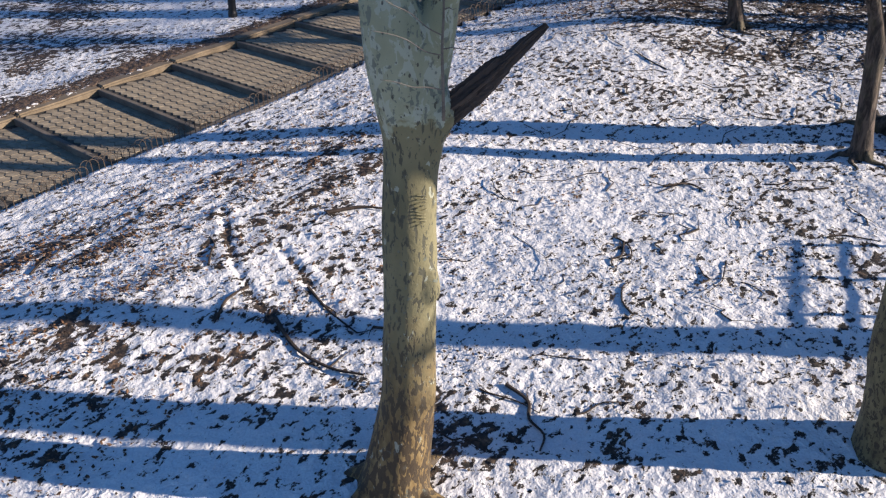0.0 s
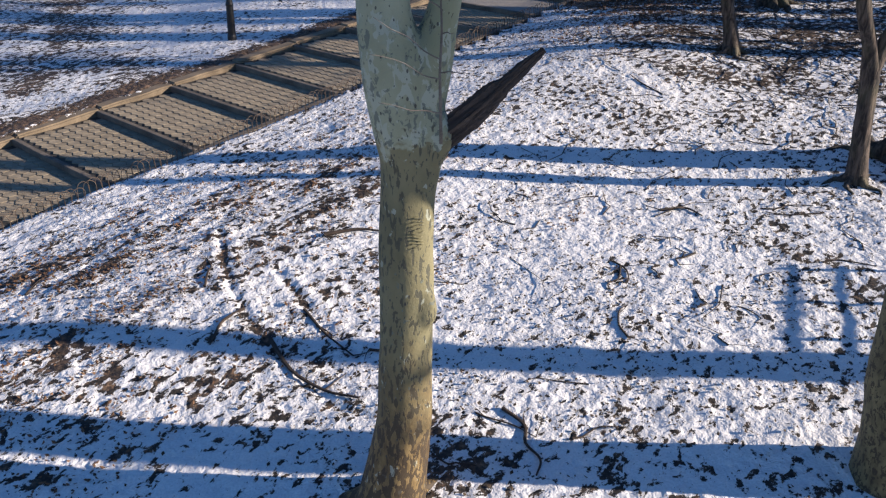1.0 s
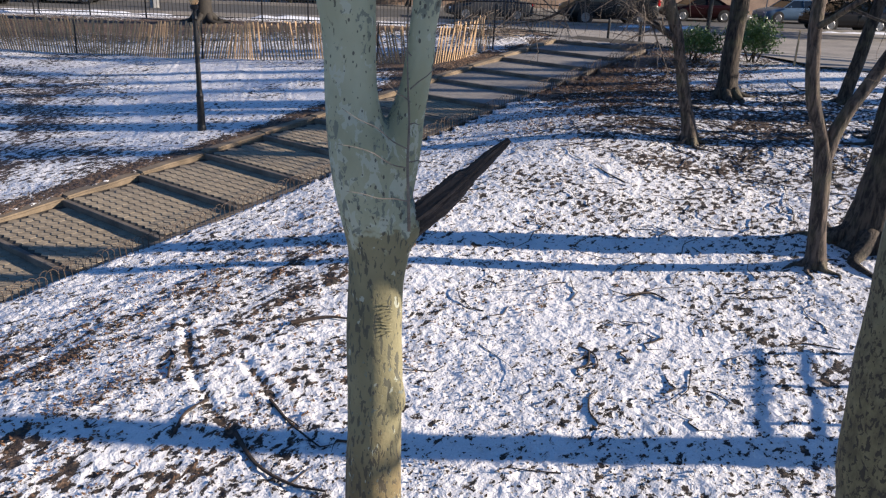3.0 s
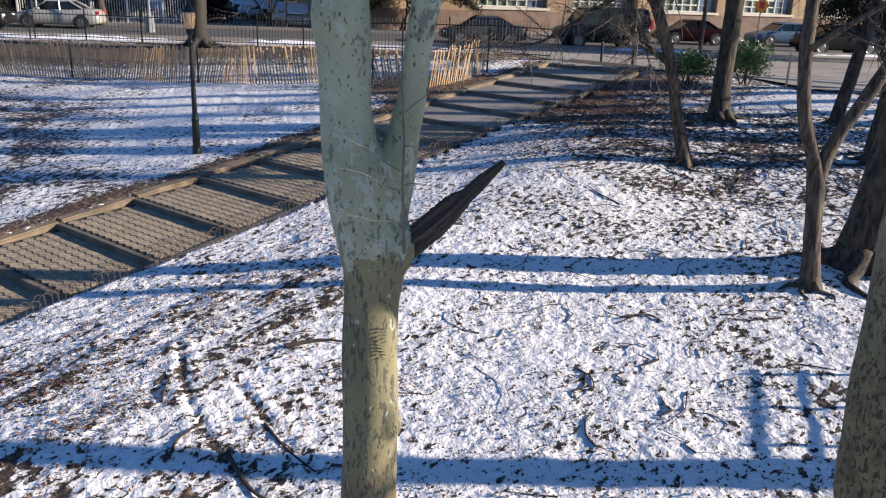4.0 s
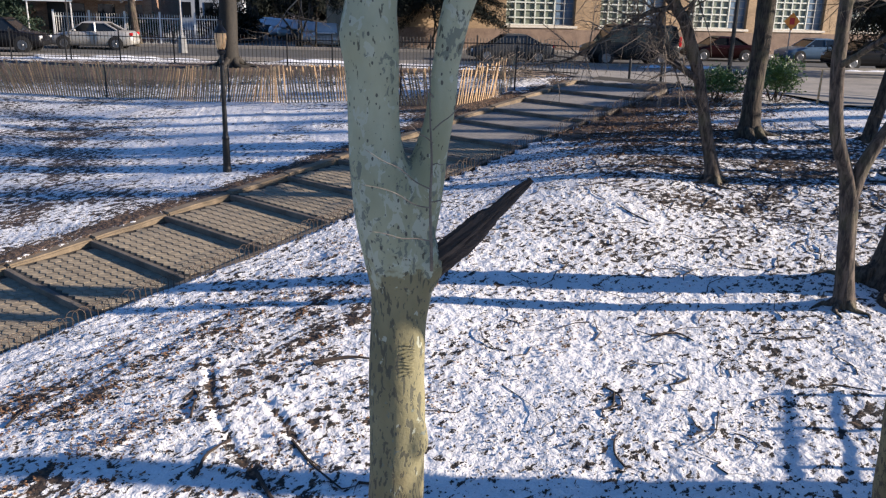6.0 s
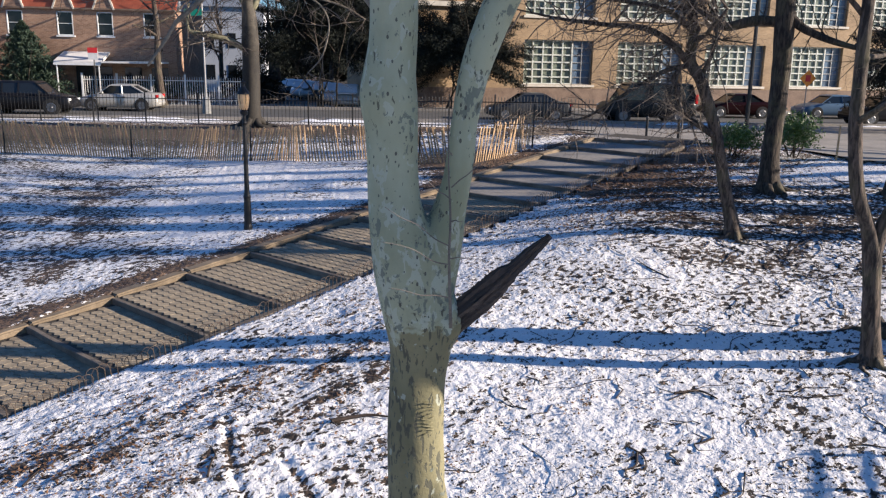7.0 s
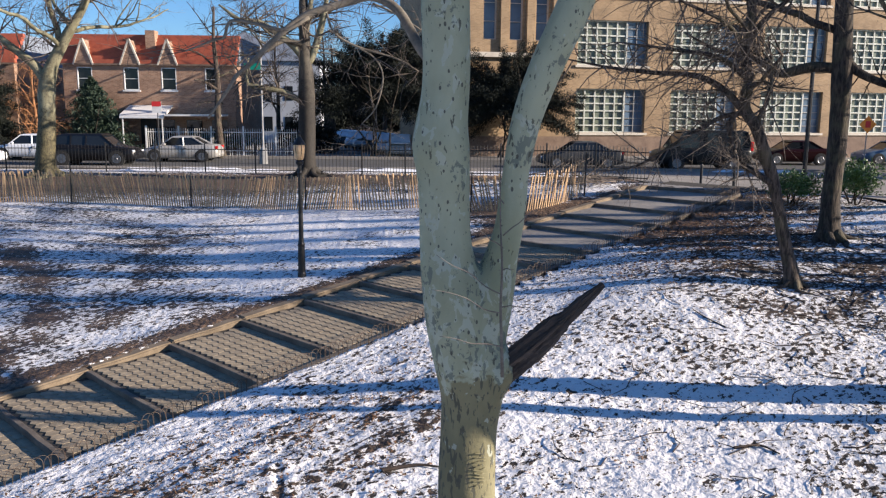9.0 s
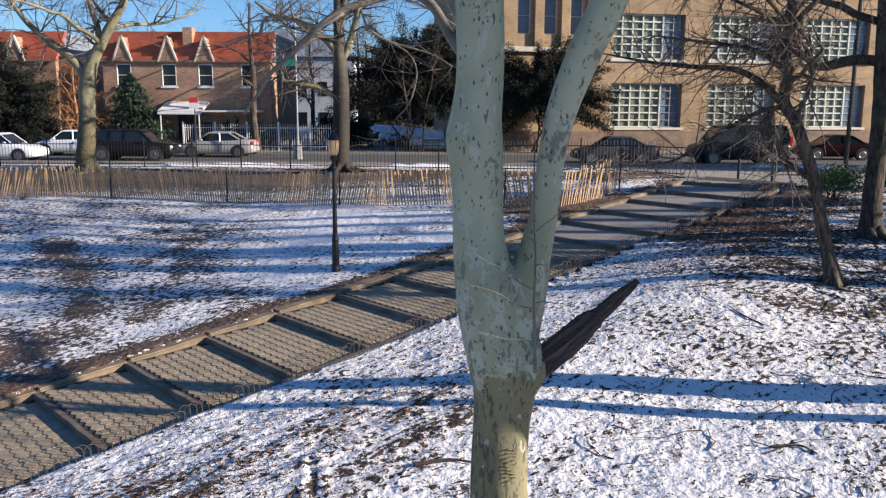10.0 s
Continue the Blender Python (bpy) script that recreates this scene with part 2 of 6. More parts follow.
SNOW = snow_material()
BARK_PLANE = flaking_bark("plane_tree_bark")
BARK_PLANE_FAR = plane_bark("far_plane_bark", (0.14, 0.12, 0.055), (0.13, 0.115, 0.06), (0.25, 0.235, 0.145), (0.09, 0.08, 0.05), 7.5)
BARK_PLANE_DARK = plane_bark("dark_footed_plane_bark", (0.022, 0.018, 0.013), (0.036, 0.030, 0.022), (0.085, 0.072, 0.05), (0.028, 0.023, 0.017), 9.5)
BARK_GREY = furrowed_bark("grey_furrowed_bark", (0.018, 0.014, 0.011), (0.115, 0.086, 0.064))
BARK_DARK = furrowed_bark("dark_furrowed_bark", (0.011, 0.009, 0.007), (0.078, 0.060, 0.042))
DEAD_WOOD = mottled("rotten_wood", (0.005, 0.004, 0.0035), (0.085, 0.066, 0.054), 18.0, 0.9, 1.0, fine=50.0, stretch=(0.14, 1.0, 1.0), dist=0.03, turn=42.0)
SHOOT_BARK = mottled("young_shoot_bark", (0.07, 0.06, 0.05), (0.19, 0.165, 0.135), 8.0, 0.85, 0.2)
PALE_LIMB = mottled("pale_weathered_limb", (0.095, 0.082, 0.062), (0.23, 0.20, 0.155), 9.0, 0.85, 0.3)
TWIG = mottled("twig_bark", (0.06, 0.048, 0.038), (0.19, 0.155, 0.12), 8.0, 0.85, 0.2)
STICK = mottled("fallen_stick", (0.014, 0.011, 0.009), (0.07, 0.048, 0.034), 10.0, 0.9, 0.3)
PAVER = mottled("hexagonal_paver", (0.175, 0.143, 0.095), (0.35, 0.285, 0.188), 5.0, 0.85, 0.35, fine=90.0, own=0.28)
PAVER_BED = mottled("paver_joint_sand", (0.03, 0.026, 0.02), (0.07, 0.06, 0.045), 12.0, 0.95, 0.3)
TIMBER = mottled("weathered_step_edge", (0.075, 0.062, 0.048), (0.195, 0.162, 0.122), 3.0, 0.85, 0.4, fine=40.0, own=0.2)
KERB = mottled("old_concrete_kerb", (0.105, 0.080, 0.050), (0.27, 0.21, 0.135), 2.5, 0.9, 0.5, fine=35.0, own=0.22)
IRON = mottled("black_painted_iron", (0.008, 0.008, 0.009), (0.022, 0.022, 0.022), 8.0, 0.45, 0.1, 0.3)
RUSTY_IRON = mottled("rusty_hoop_iron", (0.05, 0.038, 0.03), (0.16, 0.115, 0.08), 15.0, 0.75, 0.2, 0.4)
SLAT = mottled("weathered_fence_slat", (0.27, 0.18, 0.095), (0.56, 0.39, 0.21), 3.0, 0.85, 0.3, fine=50.0, own=0.4)
ASPHALT = mottled("asphalt", (0.05, 0.05, 0.05), (0.10, 0.098, 0.092), 1.2, 0.85, 0.3)
CONCRETE = mottled("pavement_concrete", (0.15, 0.14, 0.125), (0.33, 0.30, 0.26), 0.55, 0.9, 0.2, fine=9.0)
LEAF_DRY = mottled("dry_leaf", (0.012, 0.009, 0.006), (0.075, 0.048, 0.026), 9.0, 0.85, 0.2, own=0.0)
BRICK_RED = brickwork("red_house_brick", (0.40, 0.25, 0.16), (0.25, 0.145, 0.092), (0.44, 0.36, 0.27))
BRICK_TAN = brickwork("tan_school_brick", (0.37, 0.262, 0.145), (0.285, 0.198, 0.106), (0.36, 0.29, 0.19))
ROOF_RED = mottled("red_roof_tile", (0.25, 0.06, 0.03), (0.42, 0.115, 0.055), 2.0, 0.7, 0.4, fine=20.0)
WHITE = mottled("white_paint", (0.62, 0.62, 0.60), (0.82, 0.81, 0.78), 2.0, 0.5, 0.05)
BASE_BROWN = mottled("stained_brown_base", (0.11, 0.075, 0.055), (0.23, 0.165, 0.115), 1.5, 0.9, 0.2, fine=12.0)
LEAF_BROWN = mottled("russet_leaf", (0.050, 0.027, 0.013), (0.23, 0.125, 0.060), 9.0, 0.85, 0.2)
STONE_TRIM = mottled("limestone_trim", (0.42, 0.38, 0.31), (0.60, 0.55, 0.46), 2.0, 0.8, 0.15)
GLASS_DARK = plain_glass("dark_window_glass", (0.018, 0.022, 0.027))
GLASS_SCHOOL = plain_glass("school_window_glass", (0.20, 0.225, 0.17), 0.3)
SCHOOL_FRAME = mottled("aged_window_frame", (0.46, 0.48, 0.41), (0.60, 0.61, 0.54), 3.0, 0.6, 0.05)
GLASS_BLUE = plain_glass("blue_shaded_glass", (0.16, 0.22, 0.30), 0.1)
TYRE = mottled("tyre_rubber", (0.012, 0.012, 0.012), (0.03, 0.03, 0.03), 20.0, 0.9, 0.2)
RIM = mottled("alloy_rim", (0.14, 0.14, 0.15), (0.32, 0.32, 0.32), 12.0, 0.35, 0.05, 0.8)
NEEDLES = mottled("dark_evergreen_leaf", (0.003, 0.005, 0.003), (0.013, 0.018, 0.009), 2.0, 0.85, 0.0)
FIR_GREEN = mottled("blue_green_fir", (0.014, 0.030, 0.018), (0.060, 0.090, 0.050), 2.0, 0.7, 0.0)
LAUREL = mottled("glossy_laurel_leaf", (0.03, 0.07, 0.012), (0.13, 0.20, 0.045), 6.0, 0.35, 0.0)
GALV = mottled("galvanised_steel", (0.20, 0.20, 0.20), (0.32, 0.32, 0.31), 6.0, 0.5, 0.1, 0.5)
AWNING = mottled("white_awning_metal", (0.60, 0.58, 0.55), (0.80, 0.78, 0.74), 3.0, 0.5, 0.1)
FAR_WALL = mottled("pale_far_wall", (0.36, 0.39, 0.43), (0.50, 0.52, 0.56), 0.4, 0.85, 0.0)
# wall colour darkened to stand for the dim haze behind the parked cars
FAR_DARK = mottled("dark_far_wall", (0.06, 0.06, 0.062), (0.13, 0.125, 0.12), 0.5, 0.85, 0.0)
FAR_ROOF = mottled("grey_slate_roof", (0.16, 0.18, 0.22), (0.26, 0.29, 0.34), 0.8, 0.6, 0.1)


def paint(name, col, rough=0.3, metal=0.0, shine=0.3):
    m = mottled(name, tuple(0.85 * c for c in col), tuple(min(1, 1.1 * c) for c in col), 1.5, rough, 0.0, metal)
    m.node_tree.nodes["Principled BSDF"].inputs["Specular IOR Level"].default_value = shine
    m.node_tree.nodes["Principled BSDF"].inputs["Coat Weight"].default_value = 0.5 * shine
    return m


CAR_BLACK, CAR_SILVER, CAR_WHITE = paint("black_car_paint", (0.008, 0.008, 0.010), shine=0.2), paint("silver_car_paint", (0.50, 0.48, 0.44), 0.3, 0.4), paint("white_car_paint", (0.70, 0.72, 0.75))
CAR_RED, CAR_BLUE, CAR_GREY, CAR_OLIVE = paint("red_car_paint", (0.014, 0.003, 0.004), shine=0.12), paint("blue_car_paint", (0.09, 0.14, 0.21)), paint("grey_car_paint", (0.045, 0.047, 0.05), shine=0.2), paint("dark_van_paint", (0.012, 0.014, 0.015), shine=0.15)
TAIL_RED = paint("red_lamp_glass", (0.55, 0.015, 0.015), 0.2)
HEAD_CLEAR = paint("clear_lamp_glass", (0.75, 0.75, 0.72), 0.15)
SIGN_ORANGE = paint("orange_sign_face", (0.85, 0.30, 0.03), 0.5)
SIGN_RED = paint("red_sign_face", (0.55, 0.03, 0.03), 0.5)
SIGN_GREEN = paint("green_sign_face", (0.02, 0.20, 0.14), 0.5)
# orange base colour carries the sunlight that falls on the frosted lantern
SUN_TINT_GLASS = mottled("sun_tinted_lantern_glass", (0.70, 0.40, 0.17), (0.88, 0.60, 0.30), 8.0, 0.3, 0.0)


# ---- building helpers ----
def part(name, bm, material, parent=None, label=""):
    me = bpy.data.meshes.new(name)
    if isinstance(bm, tuple):
        me.from_pydata(*bm)
    else:
        bm.to_mesh(me)
        bm.free()
    me.materials.append(material)
    ob = new(name, me)
    if parent:
        ob.parent = parent
    if label:
        ob["label"] = label
    return ob


def thing(name, label, category, at=(0, 0, 0), turn=0.0, group="", kind=""):
    ob = new(name)
    ob.matrix_world = pose(*at, 0, 0, turn)
    return tagged(ob, label, category, group, kind)


def block(bm, x0, x1, y0, y1, z0, z1, m=None):
    v = [bm.verts.new((x, y, z)) for z in (z0, z1) for y in (y0, y1) for x in (x0, x1)]
    for q in ((0, 2, 3, 1), (4, 5, 7, 6), (0, 1, 5, 4), (1, 3, 7, 5), (3, 2, 6, 7), (2, 0, 4, 6)):
        bm.faces.new([v[i] for i in q])
    if m:
        bmesh.ops.transform(bm, matrix=m, verts=v)
    return v


def box_mesh(x0, x1, y0, y1, z0, z1, bevel=0.0, m=None):
    bm = bmesh.new()
    block(bm, x0, x1, y0, y1, z0, z1, m)
    if bevel:
        bmesh.ops.bevel(bm, geom=bm.edges[:], offset=bevel, segments=1, affect="EDGES")
    return bm


def smooth(ob):
    ob.data.polygons.foreach_set("use_smooth", [True] * len(ob.data.polygons))
    return ob


def spline(pts, per=6):
    """Points of (x, y, z, r) carried smoothly through the given ones."""
    p = np.array(pts, float)
    if len(p) < 3:
        return p
    q = np.vstack([2 * p[0] - p[1], p, 2 * p[-1] - p[-2]])
    out = []
    for i in range(1, len(q) - 2):
        for k in range(per):
            t = k / per
            a, b, c, d = q[i - 1], q[i], q[i + 1], q[i + 2]
            out.append(0.5 * (2 * b + (c - a) * t + (2 * a - 5 * b + 4 * c - d) * t * t + (3 * b - a - 3 * c + d) * t ** 3))
    out.append(q[-2])
    return np.array(out)


def tube(verts, faces, pts, sides=8, lump=0.0, seed=0.0, cap=True, flare=None):
    """Adds a tapering tube along rows of x, y, z, r to the lists verts and faces."""
    p = np.asarray(pts, float)
    base = len(verts)
    ways = np.gradient(p[:, :3], axis=0)
    ref = Vector((0.3, 0.9, 0.1))
    for i, row in enumerate(p):
        w = Vector(ways[i]).normalized()
        u = (ref - w * ref.dot(w)).normalized()
        ref = u
        v = w.cross(u)
        for k in range(sides):
            a = math.tau * k / sides
            r = row[3]
            if lump:
                c = (math.cos(a) * 1.1, math.sin(a) * 1.1, row[2] * 1.4 + seed)
                r *= 1 + lump * noise.noise(c) + 0.5 * lump * noise.noise((c[0] * 2.3, c[1] * 2.3, c[2] * 3.1 + 9))
            if flare:
                r *= flare(i / (len(p) - 1), a, row[2])
            verts.append(tuple(Vector(row[:3]) + u * (r * math.cos(a)) + v * (r * math.sin(a))))
    for i in range(len(p) - 1):
        for k in range(sides):
            a, b = base + i * sides + k, base + i * sides + (k + 1) % sides
            faces.append((a, b, b + sides, a + sides))
    if cap:
        faces.append(tuple(base + k for k in reversed(range(sides))))
        faces.append(tuple(base + (len(p) - 1) * sides + k for k in range(sides)))


def tube_part(name, rows, material, parent, sides=8, lump=0.0, seed=0.0, label="", per=5, flare=None):
    v, f = [], []
    tube(v, f, spline(rows, per), sides, lump, seed, flare=flare)
    return smooth(part(name, (v, [], f), material, parent, label))


def sprout(rng, v, f, start, way, length, r, depth, droop=0.0, spread=0.7, sides=5, kids=4, wander=0.25):
    """A branch with its own side branches, added to v and f."""
    n = max(3, int(length / 0.35) if length > 1 else 4)
    p, w, rows = Vector(start), Vector(way).normalized(), []
    for i in range(n + 1):
        t = i / n
        rows.append((*p, r * (1 - 0.75 * t)))
        w = (w + Vector((rng.uniform(-1, 1), rng.uniform(-1, 1), rng.uniform(-1, 1) - droop)) * wander).normalized()
        p = p + w * (length / n)
    tube(v, f, rows, max(3, sides))
    if depth > 0:
        for k in range(kids):
            t = rng.uniform(0.25, 0.98)
            i = min(n - 1, int(t * n))
            q = Vector(rows[i][:3])
            w0 = (Vector(rows[i + 1][:3]) - q).normalized()
            side = w0.cross(Vector((rng.uniform(-1, 1), rng.uniform(-1, 1), rng.uniform(-1, 1)))).normalized()
            sprout(rng, v, f, q, w0 * (1 - spread * 0.5) + side * spread, length * rng.uniform(0.38, 0.62), max(0.0025, rows[i][3] * 0.6),
                   depth - 1, droop, spread, max(3, sides - 1), kids, wander)


# ---- lie of the land ----
ALONG = Vector((0.7309, 0.6825, 0.0))      # up the stepped path
ACROSS = Vector((0.6825, -0.7309, 0.0))    # from its kerb to its hoop fence
FOOT = Vector((-7.19, 13.74, 0.0))
TREAD, RISE, WIDE, TOP = 1.65, 0.19, 3.3, 13
TILT = 0.085                               # each tread climbs this much itself


def climb(x, y):
    """Height of the slope that carries lawn and path, and of the level land behind it."""
    x = np.asarray(x, float)
    xs = -8.0 + 1.2 * np.logaddexp(0, (x + 8.0) / 1.2)
    s = (xs - FOOT.x) * ALONG.x + (y - FOOT.y) * ALONG.y
    k = 21.5
    up = 0.1155 * (k - 0.8 * np.logaddexp(0, (k - s) / 0.8))
    down = np.clip(0.06 * (s - k - 0.6), 0, 0.5)
    z = up - down
    # the lawn swells a little between the path and the trees
    across = (x - FOOT.x) * ACROSS.x + (y - FOOT.y) * ACROSS.y
    z = z + 0.22 * np.exp(-(((across - 6.8) / 2.2) ** 2)) / (1 + np.exp(np.clip(-(s + 6.0), -40, 40))) / (1 + np.exp(np.clip(s - 15.0, -40, 40)))
    # level street behind
    z = np.minimum(z, 2.5 - 0.56 * np.clip((y - 30.0) / 9.5, 0, 1))
    z = z - 0.015 * np.clip(np.asarray(y, float) - 53.4, 0, 60)
    return np.maximum(z, -3.0)


def ground_z(x, y):
    return float(climb(x, y))


def path_coords(x, y):
    dx, dy = x - FOOT.x, y - FOOT.y
    return dx * ALONG.x + dy * ALONG.y, dx * ACROSS.x + dy * ACROSS.y


def lattice(x, y, seed):
    """Smooth random values of unit cells."""
    xi, yi = np.floor(x).astype(int), np.floor(y).astype(int)
    fx, fy = x - xi, y - yi
    fx, fy = fx * fx * (3 - 2 * fx), fy * fy * (3 - 2 * fy)

    def h(i, j):
        k = (i * 374761393 + j * 668265263 + seed * 1442695041) & 0x7FFFFFFF
        k = ((k ^ (k >> 13)) * 1274126177) & 0x7FFFFFFF
        return ((k ^ (k >> 16)) & 0xFFFF) / 65535.0
    return (h(xi, yi) * (1 - fx) + h(xi + 1, yi) * fx) * (1 - fy) + (h(xi, yi + 1) * (1 - fx) + h(xi + 1, yi + 1) * fx) * fy


def near_line(x, y, pts):
    """Distance in plan to a bent line."""
    d = np.full(np.shape(x), 1e9)
    for (ax, ay), (bx, by) in zip(pts, pts[1:]):
        t = np.clip(((x - ax) * (bx - ax) + (y - ay) * (by - ay)) / ((bx - ax) ** 2 + (by - ay) ** 2), 0, 1)
        d = np.minimum(d, np.hypot(x - ax - t * (bx - ax), y - ay - t * (by - ay)))
    return d


RUTS = (((-1.73, 10.15), (-1.6, 9.4), (-1.43, 8.74), (-1.1, 8.0), (-0.68, 7.32), (-0.2, 6.61), (0.13, 6.43)), ((-0.9, 9.08), (-0.46, 8.21), (0.05, 7.38)))


def ground_shape(x, y):
    """Height and bareness of the snowy ground."""
    z = climb(x, y)
    s, a = path_coords(x, y)
    near = np.clip((40 - y) / 10, 0, 1)
    lumps = 0.03 * (lattice(x * 2.1, y * 2.1, 3) - 0.5) + 0.014 * (lattice(x * 5.3, y * 5.3, 5) - 0.5) + 0.018 * (lattice(x * 9.7, y * 9.7, 7) - 0.5) + 0.014 * (lattice(x * 17.0, y * 17.0, 9) - 0.5)
    z = z + near * lumps + 0.10 * near * (lattice(x * 0.35, y * 0.35, 11) - 0.5)
    bare = 0.25 * (lattice(x * 0.7, y * 0.7, 21) - 0.5)
    # leaves gathered under the trees and up the bank
    bare += 0.40 * np.exp(-(((s - 18.0) / 4.0) ** 2 + ((a - 5.6) / 2.6) ** 2))
    bare += 0.29 * np.exp(-(((x - 8.0) / 3.4) ** 2 + ((y - 15.6) / 2.6) ** 2)) * np.clip((lattice(x * 1.6, y * 1.6, 27) - 0.25) * 2.2, 0, 1)
    bare += 0.22 * np.exp(-(((x - 10.6) / 3.0) ** 2 + ((y - 18.4) / 2.4) ** 2)) * np.clip((lattice(x * 1.1, y * 1.1, 29) - 0.22) * 2.2, 0, 1)
    bare -= 0.75 * np.exp(-(((x - 11.2) / 1.7) ** 2 + ((y - 21.3) / 1.2) ** 2)) + 0.4 * np.exp(-(((x - 13.4) / 0.8) ** 2 + ((y - 20.6) / 1.6) ** 2))
    bare += 0.50 * np.exp(-(((a - 3.9) / 0.5) ** 2)) * (s > 14)
    bare += 0.13 / (1 + np.exp(np.clip(-(s - 13.5) * 1.5, -40, 40))) * np.clip((a - 3.4) / 1.0, 0, 1) * (y < 28)
    # the trodden edge above the kerb
    bare += 0.85 * np.exp(-(((a + 0.48) / 0.33) ** 2)) * (0.6 + 0.6 * lattice(s * 1.4, a * 2.0, 43)) * (s > -30) * (s < 23)
    bare += 0.34 * np.exp(-(((a + 2.2) / 1.7) ** 2)) * (s < 6) * np.clip(lattice(x * 1.5, y * 1.5, 45) * 2 - 0.4, 0, 1)
    bare += -0.01 * (a < -1.2) + 0.27 * np.exp(-(((x + 8.0) / 2.5) ** 2 + ((y - 23.5) / 5.0) ** 2)) * (lattice(x * 0.9, y * 0.5, 33) > 0.45)
    bare += 0.30 * (y > 50.6) + 1.3 * np.clip((y - 62.0) / 25.0, 0, 1) + 0.05 * np.clip((x - 2.0) / 4.0, 0, 1) * np.clip((18 - y) / 4, 0, 1)
    bare += 0.19 * np.clip((-5.0 - x) / 3.0, 0, 1) * (y < 31)
    trail = near_line(x, y, ((-12.5, 25.0), (-10.2, 22.2), (-8.6, 19.2), (-8.0, 16.8)))
    bare += 0.48 * np.exp(-((trail / 0.38) ** 2)) * (0.3 + lattice(x * 1.1, y * 1.1, 37))
    # strip of earth along the slatted fence and behind it
    bare += 0.9 * np.exp(-(((y - 36.5 + 0.25 * (x + 4) * (x > -4)) / 3.3) ** 2)) * (x < 9)
    bare += 0.8 * np.exp(-(((x - 3.5) / 2.6) ** 2 + ((y - 25.6) / 2.2) ** 2))
    # furrows and leaf drifts that run along the slope beside the path
    bank = np.exp(-(((a - 6.2) / 2.4) ** 2)) / (1 + np.exp(np.clip((s - 6.0) / 1.2, -40, 40))) * (y > 4)
    furrow = lattice(s * 0.55 + 0.3 * lattice(s * 2.0, a * 2.0, 53), a * 6.5, 51)
    z = z + 0.035 * bank * (furrow - 0.5)
    bare += 0.26 * bank * np.clip((furrow - 0.60) * 4, 0, 1) * np.clip(lattice(s * 1.9, a * 3.0, 57) * 2 - 0.45, 0, 1)
    bare += 0.34 * np.exp(-(((s + 0.5) / 4.2) ** 2 + ((a - 6.4) / 1.9) ** 2)) * np.clip((lattice(s * 0.9, a * 3.6, 31) - 0.50) * 3.5, 0, 1)
    bare += 0.42 * np.exp(-(((x + 2.4) / 2.4) ** 2 + ((y - 6.6) / 1.3) ** 2)) * np.clip((lattice(x * 3.2, y * 3.2, 47) - 0.58) * 4, 0, 1)
    bare += 0.34 * np.exp(-(((x - 0.75) / 0.55) ** 2 + ((y - 5.75) / 0.5) ** 2))
    for k, rut in enumerate(RUTS):
        d = near_line(x, y, rut)
        z = z - 0.022 * np.exp(-((d / 0.05) ** 2)) + 0.012 * np.exp(-(((d - 0.13) / 0.06) ** 2))
        bare += 0.36 * np.exp(-((d / 0.035) ** 2)) * (lattice(x * 3.0, y * 3.0, 41 + k) > 0.45)
    # fine parallel runs of the sledge between the two ruts
    for k in range(5):
        d = near_line(x, y, [(px + 0.12 + 0.10 * k, py + 0.07 + 0.05 * k) for px, py in RUTS[0][:6]])
        z = z - 0.014 * np.exp(-((d / 0.03) ** 2))
    # trench under the paved path
    inside = (a > -0.12) & (a < WIDE + 0.08) & (s > -14) & (s < TOP * TREAD + 0.1)
    z = np.where(inside, z - 0.55, z)
    return z, bare


def graded(lo, hi, fine, *steps):
    """Grid lines: fine between lo and hi, then ever wider out to the horizon."""
    mid = list(np.arange(lo, hi, fine))
    for side, sign in ((mid[0], -1), (mid[-1], 1)):
        p, w, out = side, fine, []
        while abs(p) < 1800:
            w = min(w * 1.07, 200)
            p = p + sign * w
            out.append(p)
        mid = out[::-1] + mid if sign < 0 else mid + out
    return np.array(mid)


gx, gy = graded(-6.6, 8.6, 0.040), graded(4.9, 14.5, 0.040)
GX, GY = np.meshgrid(gx, gy)
GZ, BARE = ground_shape(GX, GY)
nx, ny = len(gx), len(gy)
ii = (np.arange(ny - 1)[:, None] * nx + np.arange(nx - 1)[None, :]).ravel()
me = bpy.data.meshes.new("ground")
me.vertices.add(nx * ny)
me.vertices.foreach_set("co", np.stack([GX, GY, GZ], -1).ravel())
me.loops.add(4 * len(ii))
me.loops.foreach_set("vertex_index", np.stack([ii, ii + 1, ii + nx + 1, ii + nx], -1).ravel())
me.polygons.add(len(ii))
me.polygons.foreach_set("loop_start", np.arange(len(ii)) * 4)
me.polygons.foreach_set("use_smooth", np.ones(len(ii), bool))
me.update()
me.attributes.new("bare", "FLOAT", "POINT").data.foreach_set("value", BARE.ravel().astype(np.float32))
me.materials.append(SNOW)
ground = tagged(new("ground", me), "sloping lawn under thin patchy snow with leaf litter", "ground", kind="structure")


